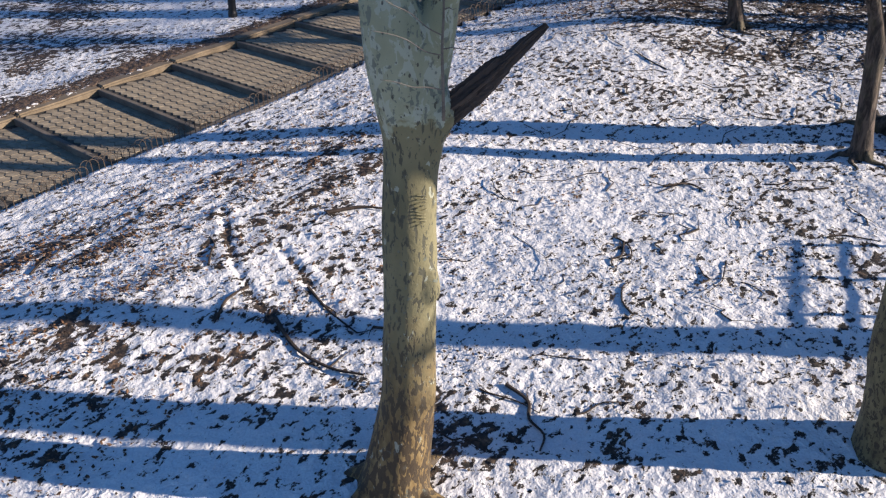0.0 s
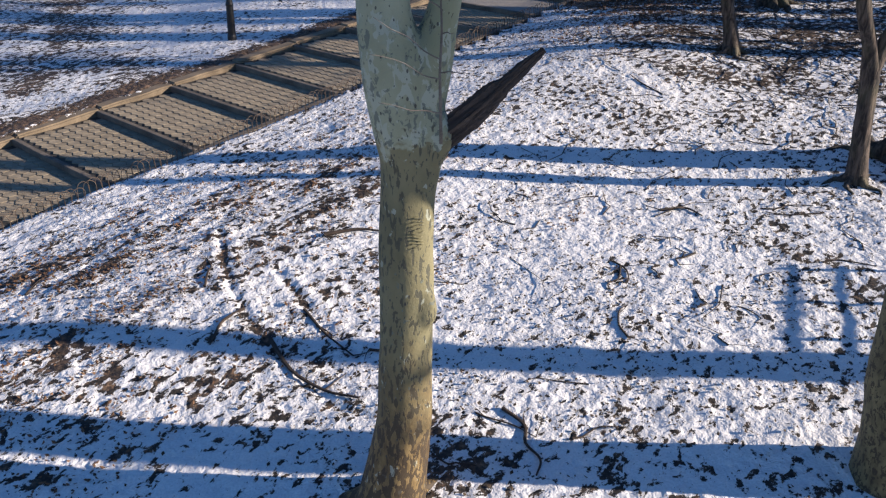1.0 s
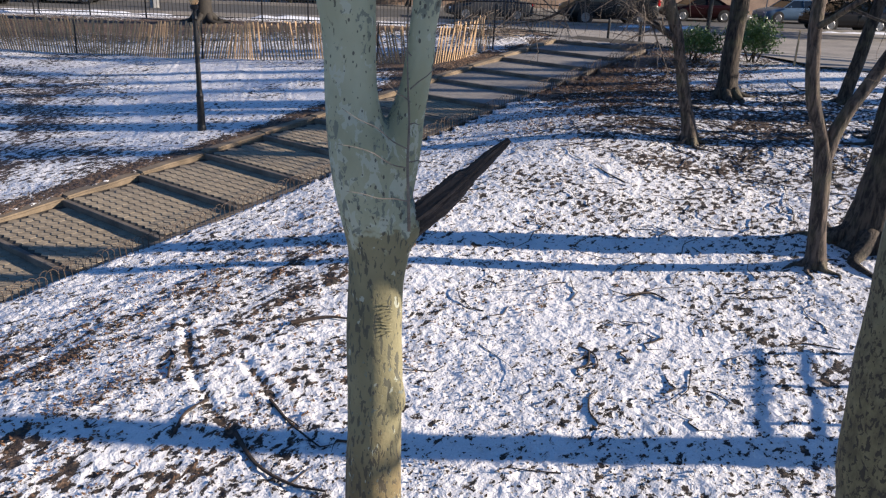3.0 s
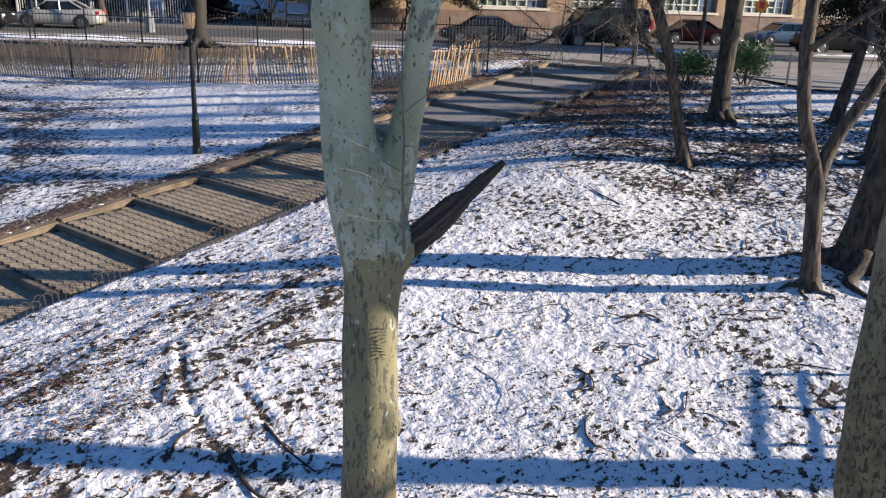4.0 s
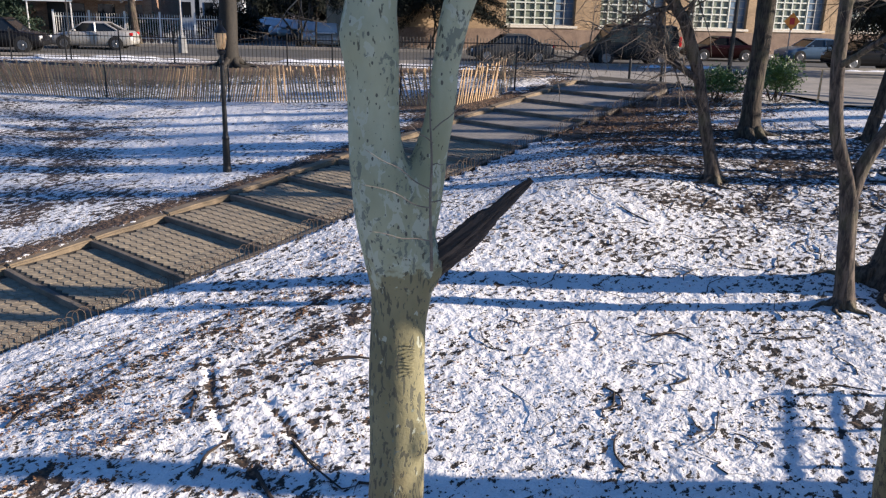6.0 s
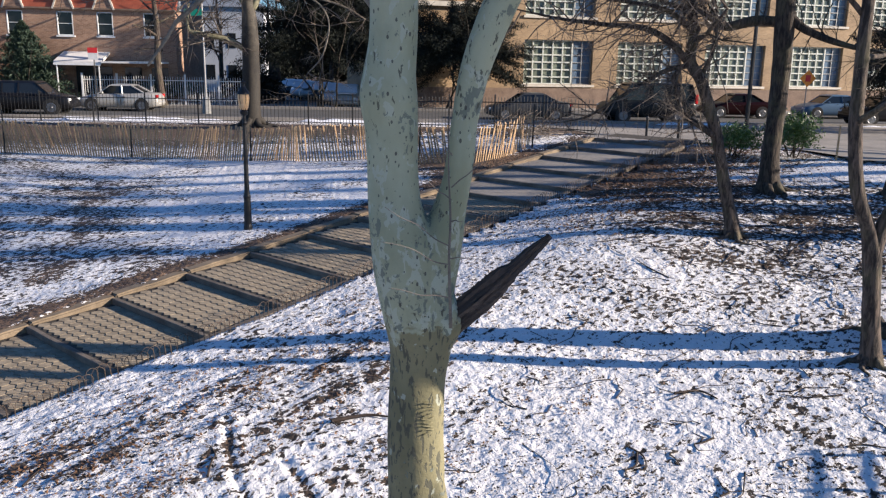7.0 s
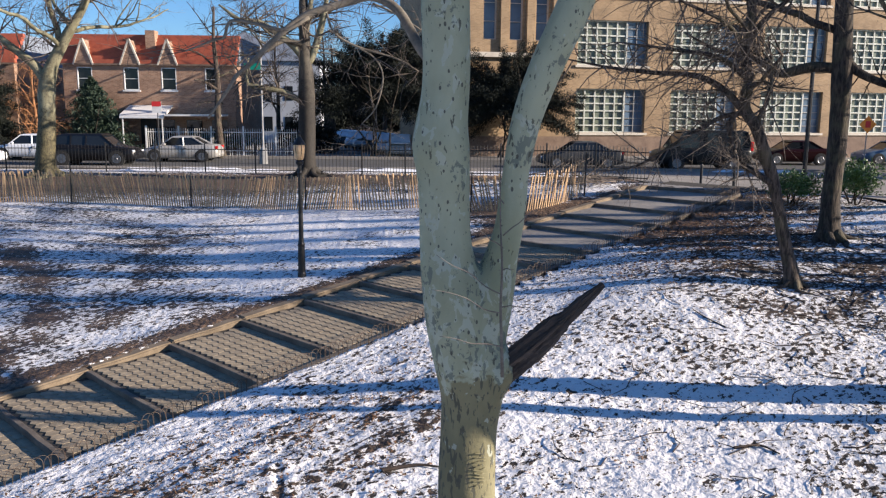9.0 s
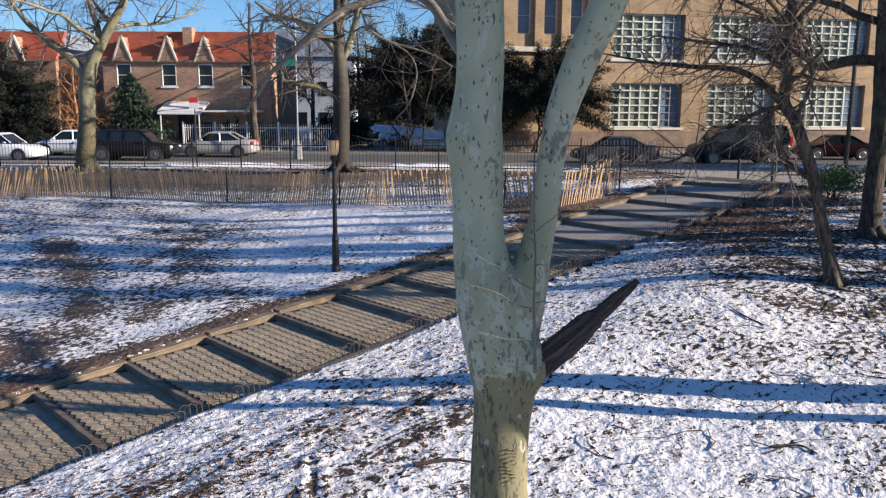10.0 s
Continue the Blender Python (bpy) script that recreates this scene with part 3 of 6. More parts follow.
def draped(name, x0, x1, y0, y1, lift, step, material, label, category, ground_fn=climb, skirt=0.3, where=None):
    xs, ys = np.arange(x0, x1 + step / 2, step), np.arange(y0, y1 + step / 2, step)
    X, Y = np.meshgrid(xs, ys)
    Z = ground_fn(X, Y) + lift
    n = len(xs)
    v = np.stack([X, Y, Z], -1).reshape(-1, 3).tolist()
    f = [(j * n + i, j * n + i + 1, j * n + n + i + 1, j * n + n + i) for j in range(len(ys) - 1) for i in range(n - 1)
         if where is None or where(xs[i] + step / 2, ys[j] + step / 2)]
    ob = smooth(part(name, (v, [], f), material))
    return tagged(ob, label, category, kind="structure")


ROAD_Z = 1.98
road_bm = box_mesh(-90, 90, 42.0, 50.6, ROAD_Z - 0.4, ROAD_Z)
road = tagged(part("road", road_bm, ASPHALT), "worn grey asphalt street with snow at its edges", "road", kind="structure")
kerb_bm = box_mesh(-90, 90, 41.7, 42.0, ROAD_Z - 0.4, ROAD_Z + 0.13)
tagged(part("street_kerb", kerb_bm, CONCRETE), "low concrete kerb along the street", "kerb", kind="structure")
tagged(part("far_pavement", box_mesh(-90, 90, 50.6, 53.4, ROAD_Z - 0.4, ROAD_Z + 0.14), CONCRETE), "concrete pavement before the houses", "pavement", kind="structure")


def far_z(y):
    return ROAD_Z + 0.01 - 0.015 * min(60.0, max(0.0, y - 53.4))


bm = box_mesh(-10.5, 3.2, 53.4, 113.0, -0.4, 0.0)
for q in bm.verts:
    q.co.z += far_z(q.co.y)
side_street = tagged(part("side_street", bm, ASPHALT), "asphalt side street running downhill between parked cars", "road", kind="structure")


def paved(x, y):
    s, a = path_coords(x, y)
    return s > TOP * TREAD + 0.05 and (a > -0.6 or x > 8.9) and y < 41.7


pavement = draped("pavement", 4.0, 60.0, 12.0, 41.6, 0.05, 0.4, CONCRETE, "pale concrete pavement at the head of the steps", "pavement",
                  where=lambda x, y: paved(x, y) and not (x < 14.6 and y < 26.0) and not (x < 13.2 + 0.28 * (y - 20.5) and y < 27))


# ---- stepped path ----
path = thing("stepped_path", "long stepped path of grey hexagonal pavers with stone step edges", "path", kind="structure")


def on_path(s, a, z):
    p = FOOT + ALONG * s + ACROSS * a
    return Vector((p.x, p.y, z))


PATH_TURN = Matrix(((ALONG.x, ACROSS.x, 0, 0), (ALONG.y, ACROSS.y, 0, 0), (0, 0, 1, 0), (0, 0, 0, 1)))
FIRST = -4


def along_path(s, a, z):
    return Matrix.Translation(on_path(s, a, z)) @ PATH_TURN


def flip_safe(bm):
    bmesh.ops.recalc_face_normals(bm, faces=bm.faces[:])
    return bm


def edge_stone(seed):
    bm = box_mesh(-0.105, 0.0, 0.02, WIDE - 0.06, -0.26, 0.0)
    bmesh.ops.subdivide_edges(bm, edges=[e for e in bm.edges if abs(e.verts[0].co.y - e.verts[1].co.y) > 1], cuts=12)
    for v in bm.verts:
        v.co.x += 0.012 * noise.noise((v.co.y * 2.0, seed, 0))
        v.co.z += 0.008 * noise.noise((v.co.y * 2.5, seed, 4))
    bmesh.ops.bevel(bm, geom=[e for e in bm.edges if e.is_boundary or abs(e.calc_face_angle(0)) > 0.9], offset=0.012, segments=1, affect="EDGES")
    return flip_safe(bm)


for i in range(FIRST, TOP + 1):
    ob = part("step_edge", edge_stone(i * 3.7), TIMBER, path)
    ob.matrix_world = along_path(i * TREAD, 0, RISE * i)
    bed = part("bed", flip_safe(box_mesh(-0.02, TREAD - 0.10, 0.0, WIDE - 0.04, -0.3, -0.012)), PAVER_BED, path)
    bed.matrix_world = along_path(i * TREAD, 0, RISE * i) @ Matrix.Rotation(-math.atan(TILT / TREAD), 4, "Y")

# kerb stones along the upper side, one length per step
for i in range(FIRST, TOP):
    bm = box_mesh(0.0, TREAD - 0.012, -0.27, 0.02, -0.4, 0.0)
    bmesh.ops.subdivide_edges(bm, edges=[e for e in bm.edges if abs(e.verts[0].co.x - e.verts[1].co.x) > 1], cuts=7)
    for v in bm.verts:
        t = v.co.x / TREAD
        v.co.z += RISE * t * 0.9 + 0.012 * noise.noise((v.co.x * 3, i * 5.1, v.co.z))
        v.co.y += 0.025 * noise.noise((v.co.x * 2.2, i * 3.3, 8.0))
    bmesh.ops.bevel(bm, geom=[e for e in bm.edges if abs(e.calc_face_angle(0)) > 0.9], offset=0.03, segments=2, affect="EDGES")
    ob = part("kerb_stone", flip_safe(bm), KERB, path)
    ob.matrix_world = along_path(i * TREAD, 0, RISE * i + 0.045)
# narrow edging along the lower side
for i in range(FIRST, TOP):
    bm = box_mesh(0.0, TREAD - 0.01, -0.04, 0.09, -0.4, 0.0)
    for v in bm.verts:
        v.co.z += RISE * v.co.x / TREAD
    ob = part("edging_stone", flip_safe(bm), TIMBER, path)
    ob.matrix_world = along_path(i * TREAD, WIDE, RISE * i + 0.0)

# hexagonal pavers
HEX = 0.126


def hexagon(bm_like, cx, cy, z, r, lean):
    v, f = bm_like
    b = len(v)
    for rr, dz in ((r, -0.03), (r, -0.003), (r * 0.965, 0.0)):
        for k in range(6):
            a = math.tau * (k + 0.5) / 6
            v.append((cx + rr * math.cos(a), cy + rr * math.sin(a), z + dz + lean[0] * math.cos(a) + lean[1] * math.sin(a)))
    f.append(tuple(b + 12 + k for k in range(6)))
    for ring in (0, 6):
        for k in range(6):
            f.append((b + ring + k, b + ring + (k + 1) % 6, b + ring + 6 + (k + 1) % 6, b + ring + 6 + k))


paver_mesh = []
for j in range(5):
    hv, hf = [], []
    hexagon((hv, hf), 0, 0, 0, HEX - 0.0045, (0.0010 * math.sin(j * 2.1), 0.0010 * math.cos(j * 1.3)))
    pm = bpy.data.meshes.new("paver")
    pm.from_pydata(hv, [], hf)
    pm.materials.append(PAVER)
    paver_mesh.append(pm)
rng = random.Random(5)
rest_v, rest_f, single = [], [], 0
for i in range(TOP - 5, TOP):
    slab = part("tread_slab", flip_safe(box_mesh(0.0, TREAD - 0.10, 0.02, WIDE - 0.06, -0.2, 0.0)), CONCRETE, path)
    slab.matrix_world = along_path(i * TREAD, 0, RISE * i) @ Matrix.Rotation(-math.atan(TILT / TREAD), 4, "Y")
for i in range(FIRST, TOP - 5):
    cols, rows = int((TREAD - 0.10) / (HEX * 1.5)) + 1, int(WIDE / (HEX * math.sqrt(3)))
    for c in range(cols):
        for r in range(rows):
            s = 0.055 + HEX * math.sqrt(3) * 0.5 + c * HEX * 1.5
            a = 0.06 + HEX + (r + 0.5 * (c % 2)) * HEX * math.sqrt(3)
            if s > TREAD - 0.10 - 0.06 or a > WIDE - 0.14:
                continue
            dz = rng.uniform(-0.0015, 0.0015) + TILT * s / TREAD
            if 0 <= i <= 1 and single < 300:
                ob = new("paver", paver_mesh[rng.randrange(5)])
                ob.parent = path
                ob.matrix_world = along_path(i * TREAD + s, a, RISE * i + dz) @ Matrix.Rotation(rng.randrange(6) * math.pi / 3 + math.pi / 6, 4, "Z") @ pose(0, 0, 0)
                single += 1
            else:
                m = along_path(i * TREAD + s, a, RISE * i + dz) @ Matrix.Rotation(math.pi / 6, 4, "Z")
                hv, hf = [], []
                hexagon((hv, hf), 0, 0, 0, HEX - 0.0045, (rng.uniform(-0.001, 0.001), rng.uniform(-0.001, 0.001)))
                b = len(rest_v)
                rest_v += [tuple(m @ Vector(q)) for q in hv]
                rest_f += [tuple(b + k for k in q) for q in hf]
far_pavers = part("pavers", (rest_v, [], rest_f), PAVER, path)
far_pavers["kind"] = "stuff"


# ---- trees ----
def root_flare(n, deep, phase):
    def fl(t, a, z):
        k = max(0.0, 1 - t / deep)
        return 1 + k * k * (0.35 + 0.45 * max(0, math.cos(n * a + phase)))
    return fl


def main_flare(t, a, z):
    """Roots at the foot."""
    foot = max(0.0, 1 - (z + 0.35) / 0.9)
    return (1 + foot * foot * (0.12 + 0.22 * max(0, math.cos(5 * a + 0.7))))


# the plane tree in front
main = thing("plane_tree", "forked plane tree with pale flaking grey-green bark", "tree", (0.3, 5.28, 0.0))


def local(rows, ox, oy, oz=0.0):
    return [(x - ox, y - oy, z - oz, r) for x, y, z, r in rows]


TRUNK = [(0.23, 5.28, -0.35, 0.36), (0.27, 5.28, -0.1, 0.305), (0.33, 5.28, 0.35, 0.262), (0.395, 5.28, 0.95, 0.228), (0.407, 5.28, 1.5, 0.213), (0.41, 5.28, 2.0, 0.205), (0.402, 5.28, 2.5, 0.197),
         (0.412, 5.28, 2.93, 0.198), (0.425, 5.28, 3.14, 0.212), (0.405, 5.28, 3.34, 0.228), (0.35, 5.28, 3.6, 0.228), (0.305, 5.28, 3.85, 0.222), (0.265, 5.28, 4.02, 0.20), (0.24, 5.285, 4.2, 0.176), (0.228, 5.29, 4.45, 0.166),
         (0.222, 5.29, 4.66, 0.172), (0.205, 5.29, 4.84, 0.188), (0.21, 5.29, 4.98, 0.172), (0.233, 5.29, 5.25, 0.154), (0.225, 5.29, 5.7, 0.156), (0.2, 5.3, 6.6, 0.15), (0.1, 5.35, 8.2, 0.12), (-0.1, 5.5, 10.5, 0.07), (-0.3, 5.6, 12.5, 0.02)]
STEM = [(0.44, 5.28, 3.15, 0.15), (0.465, 5.28, 3.4, 0.165), (0.515, 5.275, 3.68, 0.16), (0.565, 5.27, 3.92, 0.145), (0.605, 5.265, 4.1, 0.116), (0.65, 5.26, 4.3, 0.098), (0.672, 5.256, 4.47, 0.096), (0.69, 5.255, 4.68, 0.09), (0.752, 5.245, 5.02, 0.1), (0.875, 5.226, 5.37, 0.112), (1.022, 5.2, 5.71, 0.115),
        (1.25, 5.15, 6.3, 0.1), (1.7, 5.0, 7.6, 0.08), (2.2, 4.9, 9.6, 0.05), (2.5, 4.7, 11.5, 0.015)]
SCARS = ([(0.47, 5.20, 1.8, 0.04), (0.52, 5.18, 1.93, 0.08), (0.545, 5.165, 2.02, 0.086), (0.52, 5.19, 2.2, 0.07), (0.47, 5.22, 2.25, 0.03)], [(0.46, 5.24, 3.0, 0.10), (0.54, 5.22, 3.2, 0.115), (0.6, 5.21, 3.34, 0.115), (0.58, 5.22, 3.5, 0.09)])
v, f = [], []
tube(v, f, spline(local(TRUNK, 0.3, 5.28), 5), 28, 0.06, 2.0, flare=main_flare)
tube(v, f, spline(local(STEM, 0.3, 5.28), 5), 20, 0.04, 5.0)
for rows in SCARS:
    tube(v, f, spline(local(rows, 0.3, 5.28), 4), 14, 0.1, 3.0)
for k, a in enumerate((0.4, 1.5, 2.6, 3.5, 4.6, 5.6)):
    rows = []
    for q, (dz, rr) in zip((0.2, 0.36, 0.52, 0.72, 0.95), ((0.12, 0.10), (0.03, 0.075), (-0.01, 0.05), (-0.03, 0.04), (-0.06, 0.03))):
        x, y = -0.03 + q * math.cos(a + 0.3 * q), q * math.sin(a + 0.3 * q)
        rows.append((x, y, ground_z(0.3 + x, 5.28 + y) + dz, rr))
    tube(v, f, spline(rows, 3), 8, 0.15, k * 2.0)
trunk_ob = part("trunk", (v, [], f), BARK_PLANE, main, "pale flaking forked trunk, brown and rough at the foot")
grow = trunk_ob.modifiers.new("fuse", "REMESH")
grow.mode, grow.voxel_size, grow.use_smooth_shade = "VOXEL", 0.018, True
soften = trunk_ob.modifiers.new("soften", "SMOOTH")
soften.factor, soften.iterations = 0.5, 14


def broken_stub():
    """A rotten limb torn off: a ridged, splintered wedge."""
    v, f = [], []
    rows = spline([(0.56, 5.21, 3.30, 0.092), (0.68, 5.195, 3.405, 0.094), (0.80, 5.18, 3.51, 0.088), (0.90, 5.17, 3.60, 0.080), (0.985, 5.16, 3.685, 0.071), (1.03, 5.155, 3.722, 0.050), (1.15, 5.15, 3.84, 0.041), (1.27, 5.14, 3.955, 0.018)], 8)
    n = 40
    for i, row in enumerate(rows):
        for k in range(n):
            a = math.tau * k / n
            ridge = 1 + 0.34 * noise.noise((math.cos(a) * 2.2, math.sin(a) * 2.2, i * 0.03)) + 0.20 * noise.noise((math.cos(a) * 6.0, math.sin(a) * 6.0, i * 0.10 + 5)) + 0.12 * noise.noise((a * 3, i * 0.9, 2)) - 0.42 * max(0.0, noise.noise((math.cos(a) * 4.2 + 3, math.sin(a) * 4.2, i * 0.035 + 2)) - 0.08)
            off = Vector((-0.69 * math.sin(a), 0.75 * math.cos(a), 0.72 * math.sin(a))) * row[3] * ridge
            v.append((row[0] - 0.3 + off.x, row[1] - 5.28 + off.y, row[2] + off.z))
    for i in range(len(rows) - 1):
        for k in range(n):
            a, b = i * n + k, i * n + (k + 1) % n
            f.append((a, b, b + n, a + n))
    f.append(tuple(range(n)[::-1]))
    f.append(tuple((len(rows) - 1) * n + k for k in range(n)))
    ob = part("broken_limb", (v, [], f), DEAD_WOOD, main, "dark rotten broken limb")
    v, f = [], []
    r3 = random.Random(8)
    for k in range(5):
        t = r3.uniform(0.2, 0.55)
        q = rows[int(t * (len(rows) - 1))]
        p0 = Vector((q[0] - 0.3, q[1] - 5.28 + r3.uniform(-0.06, 0.02), q[2] + r3.uniform(-0.6, 0.4) * q[3]))
        p1 = p0 + Vector((0.74, 0, 0.66)).normalized() * r3.uniform(0.08, 0.16) + Vector((0.0, -0.02, -0.012))
        tube(v, f, [(*p0, 0.018), (*((p0 + p1) / 2), 0.015), (*p1, 0.003)], 5)
    part("splinter", (v, [], f), DEAD_WOOD, main)


broken_stub()
# wrinkles across the bark below the torn limb
for k in range(9):
    z, w = 2.58 + 0.028 * k, 0.16 + 0.10 * math.sin(k * 1.9) ** 2
    rows = [(0.41 - 0.3 + 0.203 * math.cos(a), 0.203 * math.sin(a), z + 0.006 * math.sin(a * 9 + k), 0.0048) for a in np.linspace(-1.30 - w, -1.30 + w, 6)]
    v, f = [], []
    tube(v, f, rows, 6)
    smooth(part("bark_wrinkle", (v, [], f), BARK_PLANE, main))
# young shoots growing in front of the fork
shoot = [(0.605, 5.04, 3.36, 0.012), (0.59, 4.99, 3.6, 0.0105), (0.578, 4.98, 3.85, 0.009), (0.582, 4.98, 4.1, 0.0075), (0.565, 4.98, 4.4, 0.005), (0.56, 4.99, 4.75, 0.003)]
v, f = [], []
tube(v, f, spline(local(shoot, 0.3, 5.28), 4), 6)
rng = random.Random(3)
for z, side, ln, rise in ((3.58, -1, 0.40, 0.22), (3.80, -1, 0.45, 0.42), (3.84, 1, 0.11, 0.25), (3.92, -1, 0.42, 0.64), (4.08, 1, 0.06, 0.4), (4.22, -1, 0.16, 0.8), (4.3, 1, 0.2, 0.9), (4.5, -1, 0.12, 1.2)):
    x0 = 0.585 if z > 3.7 else 0.59
    rows = [(x0 - 0.3, -0.295, z, 0.005)]
    for k in (1, 2, 3, 4):
        rows.append((x0 - 0.3 + side * ln * k / 4, -0.295 - 0.02 * k + rng.uniform(-0.008, 0.008), z + rise * ln * k / 4 + 0.03 * ln * math.sin(k * 2.1 + z * 9) + rng.uniform(-0.006, 0.006), 0.005 - 0.0008 * k))
    tube(v, f, spline(rows, 3), 5)
smooth(part("shoot", (v, [], f), SHOOT_BARK, main, "thin grey young shoot"))
# high limbs over the lawn, one hanging down into view
v, f = [], []
LIMB = [(0.2, 5.35, 5.3, 0.05), (0.06, 5.6, 5.5, 0.046), (-0.08, 5.75, 5.74, 0.042), (-0.26, 5.85, 5.84, 0.038), (-0.45, 5.88, 5.80, 0.034), (-0.67, 5.86, 5.735, 0.030), (-0.79, 5.85, 5.67, 0.027), (-0.94, 5.82, 5.54, 0.023), (-1.1, 5.8, 5.38, 0.019), (-1.2, 5.78, 5.29, 0.015), (-1.27, 5.77, 5.18, 0.010), (-1.4, 5.76, 5.0, 0.006)]
BOUGHS = ([(-0.70, 5.85, 5.7, 0.020), (-0.86, 5.82, 5.61, 0.019), (-1.04, 5.81, 5.64, 0.017), (-1.22, 5.77, 5.66, 0.014), (-1.27, 5.76, 5.55, 0.014), (-1.33, 5.75, 5.53, 0.011), (-1.52, 5.7, 5.45, 0.006)],
          [(-0.58, 5.87, 5.73, 0.012), (-0.53, 5.88, 5.6, 0.011), (-0.38, 5.89, 5.51, 0.01), (-0.1, 5.9, 5.43, 0.007), (0.06, 5.85, 5.34, 0.004)], [(-0.36, 5.89, 5.5, 0.007), (-0.24, 5.89, 5.42, 0.006), (-0.19, 5.9, 5.29, 0.006), (-0.24, 5.89, 5.09, 0.005), (-0.34, 5.88, 4.97, 0.003)],
          [(-0.26, 5.87, 5.8, 0.010), (-0.1, 5.86, 5.73, 0.009), (0.08, 5.84, 5.62, 0.005)])
rng = random.Random(21)
tube_part("limb", local([(x, y, z, 0.004 + 0.68 * r) for x, y, z, r in LIMB], 0.3, 5.28), PALE_LIMB, main, 10, 0.08, 1.0, "crooked grey limb", 5)
for rows in BOUGHS:
    tube_part("bough", local([(x, y, z, 0.002 + 0.6 * r) for x, y, z, r in rows], 0.3, 5.28), PALE_LIMB, main, 8, 0.1, 2.0, "", 5)
for k in range(9):
    i = 2 + k % 6
    q = LIMB[i]
    sprout(rng, v, f, (q[0] - 0.3, q[1] - 5.28, q[2]), (rng.uniform(-0.8, 0.5), rng.uniform(0.2, 0.8), rng.uniform(-0.35, 0.5)), rng.uniform(0.3, 0.7), 0.005, 2, 0.05, 0.7, 4, 3, 0.3)
for rows in BOUGHS:
    for q in rows[1:]:
        for k in range(3):
            sprout(rng, v, f, (q[0] - 0.3, q[1] - 5.28, q[2]), (rng.uniform(-0.9, 0.7), rng.uniform(-0.3, 0.5), rng.uniform(-0.8, 0.6)), rng.uniform(0.15, 0.5), 0.0035, 1, 0.05, 0.7, 3, 3, 0.3)
tagged(smooth(part("twig_spray", (v, [], f), TWIG, main)), kind="stuff")
v, f = [], []
for k in range(14):
    z = 6.6 + k * 0.42
    a = k * 2.4
    sprout(rng, v, f, (0.1 - 0.3, 0.05, z), (math.cos(a), math.sin(a), 0.55), 3.2 - 0.12 * k, 0.05, 3, -0.05, 0.7, 5, 4, 0.22)
smooth(part("crown", (v, [], f), TWIG, main))


def bare_tree(name, label, at, height, r, material, seed, trunk=None, limbs=9, first=2.5, group="", twig_mat=None, kids=4, roots=5, reach=0.42, depth=3):
    """A bare winter tree: trunk with flared roots, limbs each a part, fine twigs as the crown."""
    t = thing(name, label, "tree", at, group=group)
    rng = random.Random(seed)
    if trunk is None:
        lean = Vector((rng.uniform(-0.05, 0.05), rng.uniform(-0.05, 0.05), 0))
        trunk = [(lean.x * z + 0.06 * math.sin(z * 1.3 + seed), lean.y * z, z, r * (1.25 if z < 0 else 1) * (1 - 0.8 * max(0, z) / height) + 0.01) for z in np.linspace(-0.3, height, 12)]
    tube_part("trunk", trunk, material, t, 18, 0.12, seed, "", 4, root_flare(roots, 0.12, seed))
    for k in range(roots):
        a = k * math.tau / roots + seed * 0.7 + rng.uniform(-0.3, 0.3)
        rb, ln = trunk[1][3], trunk[1][3] * rng.uniform(2.0, 3.4)
        rows = []
        for q in (0.55, 0.95, 1.35, 1.8, 2.4):
            rr = rb * 0.55 + ln * (q - 0.55) / 1.85
            aa = a + 0.25 * math.sin(q * 3 + k)
            x, y = rr * math.cos(aa), rr * math.sin(aa)
            rows.append((x, y, ground_z(at[0] + x, at[1] + y) - at[2] + rb * (0.7, 0.16, -0.02, -0.06, -0.12)[len(rows)], rb * (0.40, 0.30, 0.22, 0.15, 0.08)[len(rows)]))
        tube_part("root", rows, material, t, 8, 0.15, seed + k, "", 3)
    p = spline(trunk, 6)
    v, f = [], []
    for k in range(limbs):
        z = first + (trunk[-1][2] - first) * ((k + 0.3) / limbs) ** 0.9
        i = int(np.argmin(abs(p[:, 2] - z)))
        a = k * 2.39996 + seed
        rr = p[i][3] * 0.5
        ln = height * reach * (1 - 0.5 * k / limbs)
        w = Vector((math.cos(a), math.sin(a), rng.uniform(0.25, 0.8)))
        sprout(rng, v, f, p[i][:3], w, ln, rr, depth, 0.02, 0.75, 6, kids, 0.28)
    smooth(part("crown", (v, [], f), twig_mat or material, t))
    return t


def plant_z(x, y):
    return ground_z(x, y)


# trees on the slope that the walk looks past
gz = plant_z(7.3, 10.25)
forked = bare_tree("forked_tree", "reddish-grey forked tree with bare crooked branches", (7.3, 10.25, gz), 7, 0.17, BARK_GREY, 11,
                   [(0.04, 0, -0.3, 0.23), (0.02, 0, 0.0, 0.17), (-0.06, 0, 0.5, 0.13), (-0.13, 0, 1.1, 0.12), (-0.20, 0, 1.6, 0.122), (-0.32, 0, 2.0, 0.098), (-0.54, 0, 2.5, 0.092), (-0.66, 0, 3.1, 0.088), (-0.71, 0, 3.7, 0.09), (-0.68, 0.1, 5.4, 0.07), (-0.6, 0.1, 7.6, 0.02)],
                   7, 3.2)
tube_part("fork", [(-0.2, 0, 1.5, 0.11), (-0.13, -0.02, 1.95, 0.10), (0.0, -0.05, 2.33, 0.095), (0.3, -0.1, 2.9, 0.09), (0.62, -0.1, 3.6, 0.08), (0.9, 0, 4.8, 0.065), (1.2, 0.1, 6.4, 0.02)], BARK_GREY, forked, 14, 0.1, 4.0, "", 5)
gz = plant_z(7.88, 16.03)
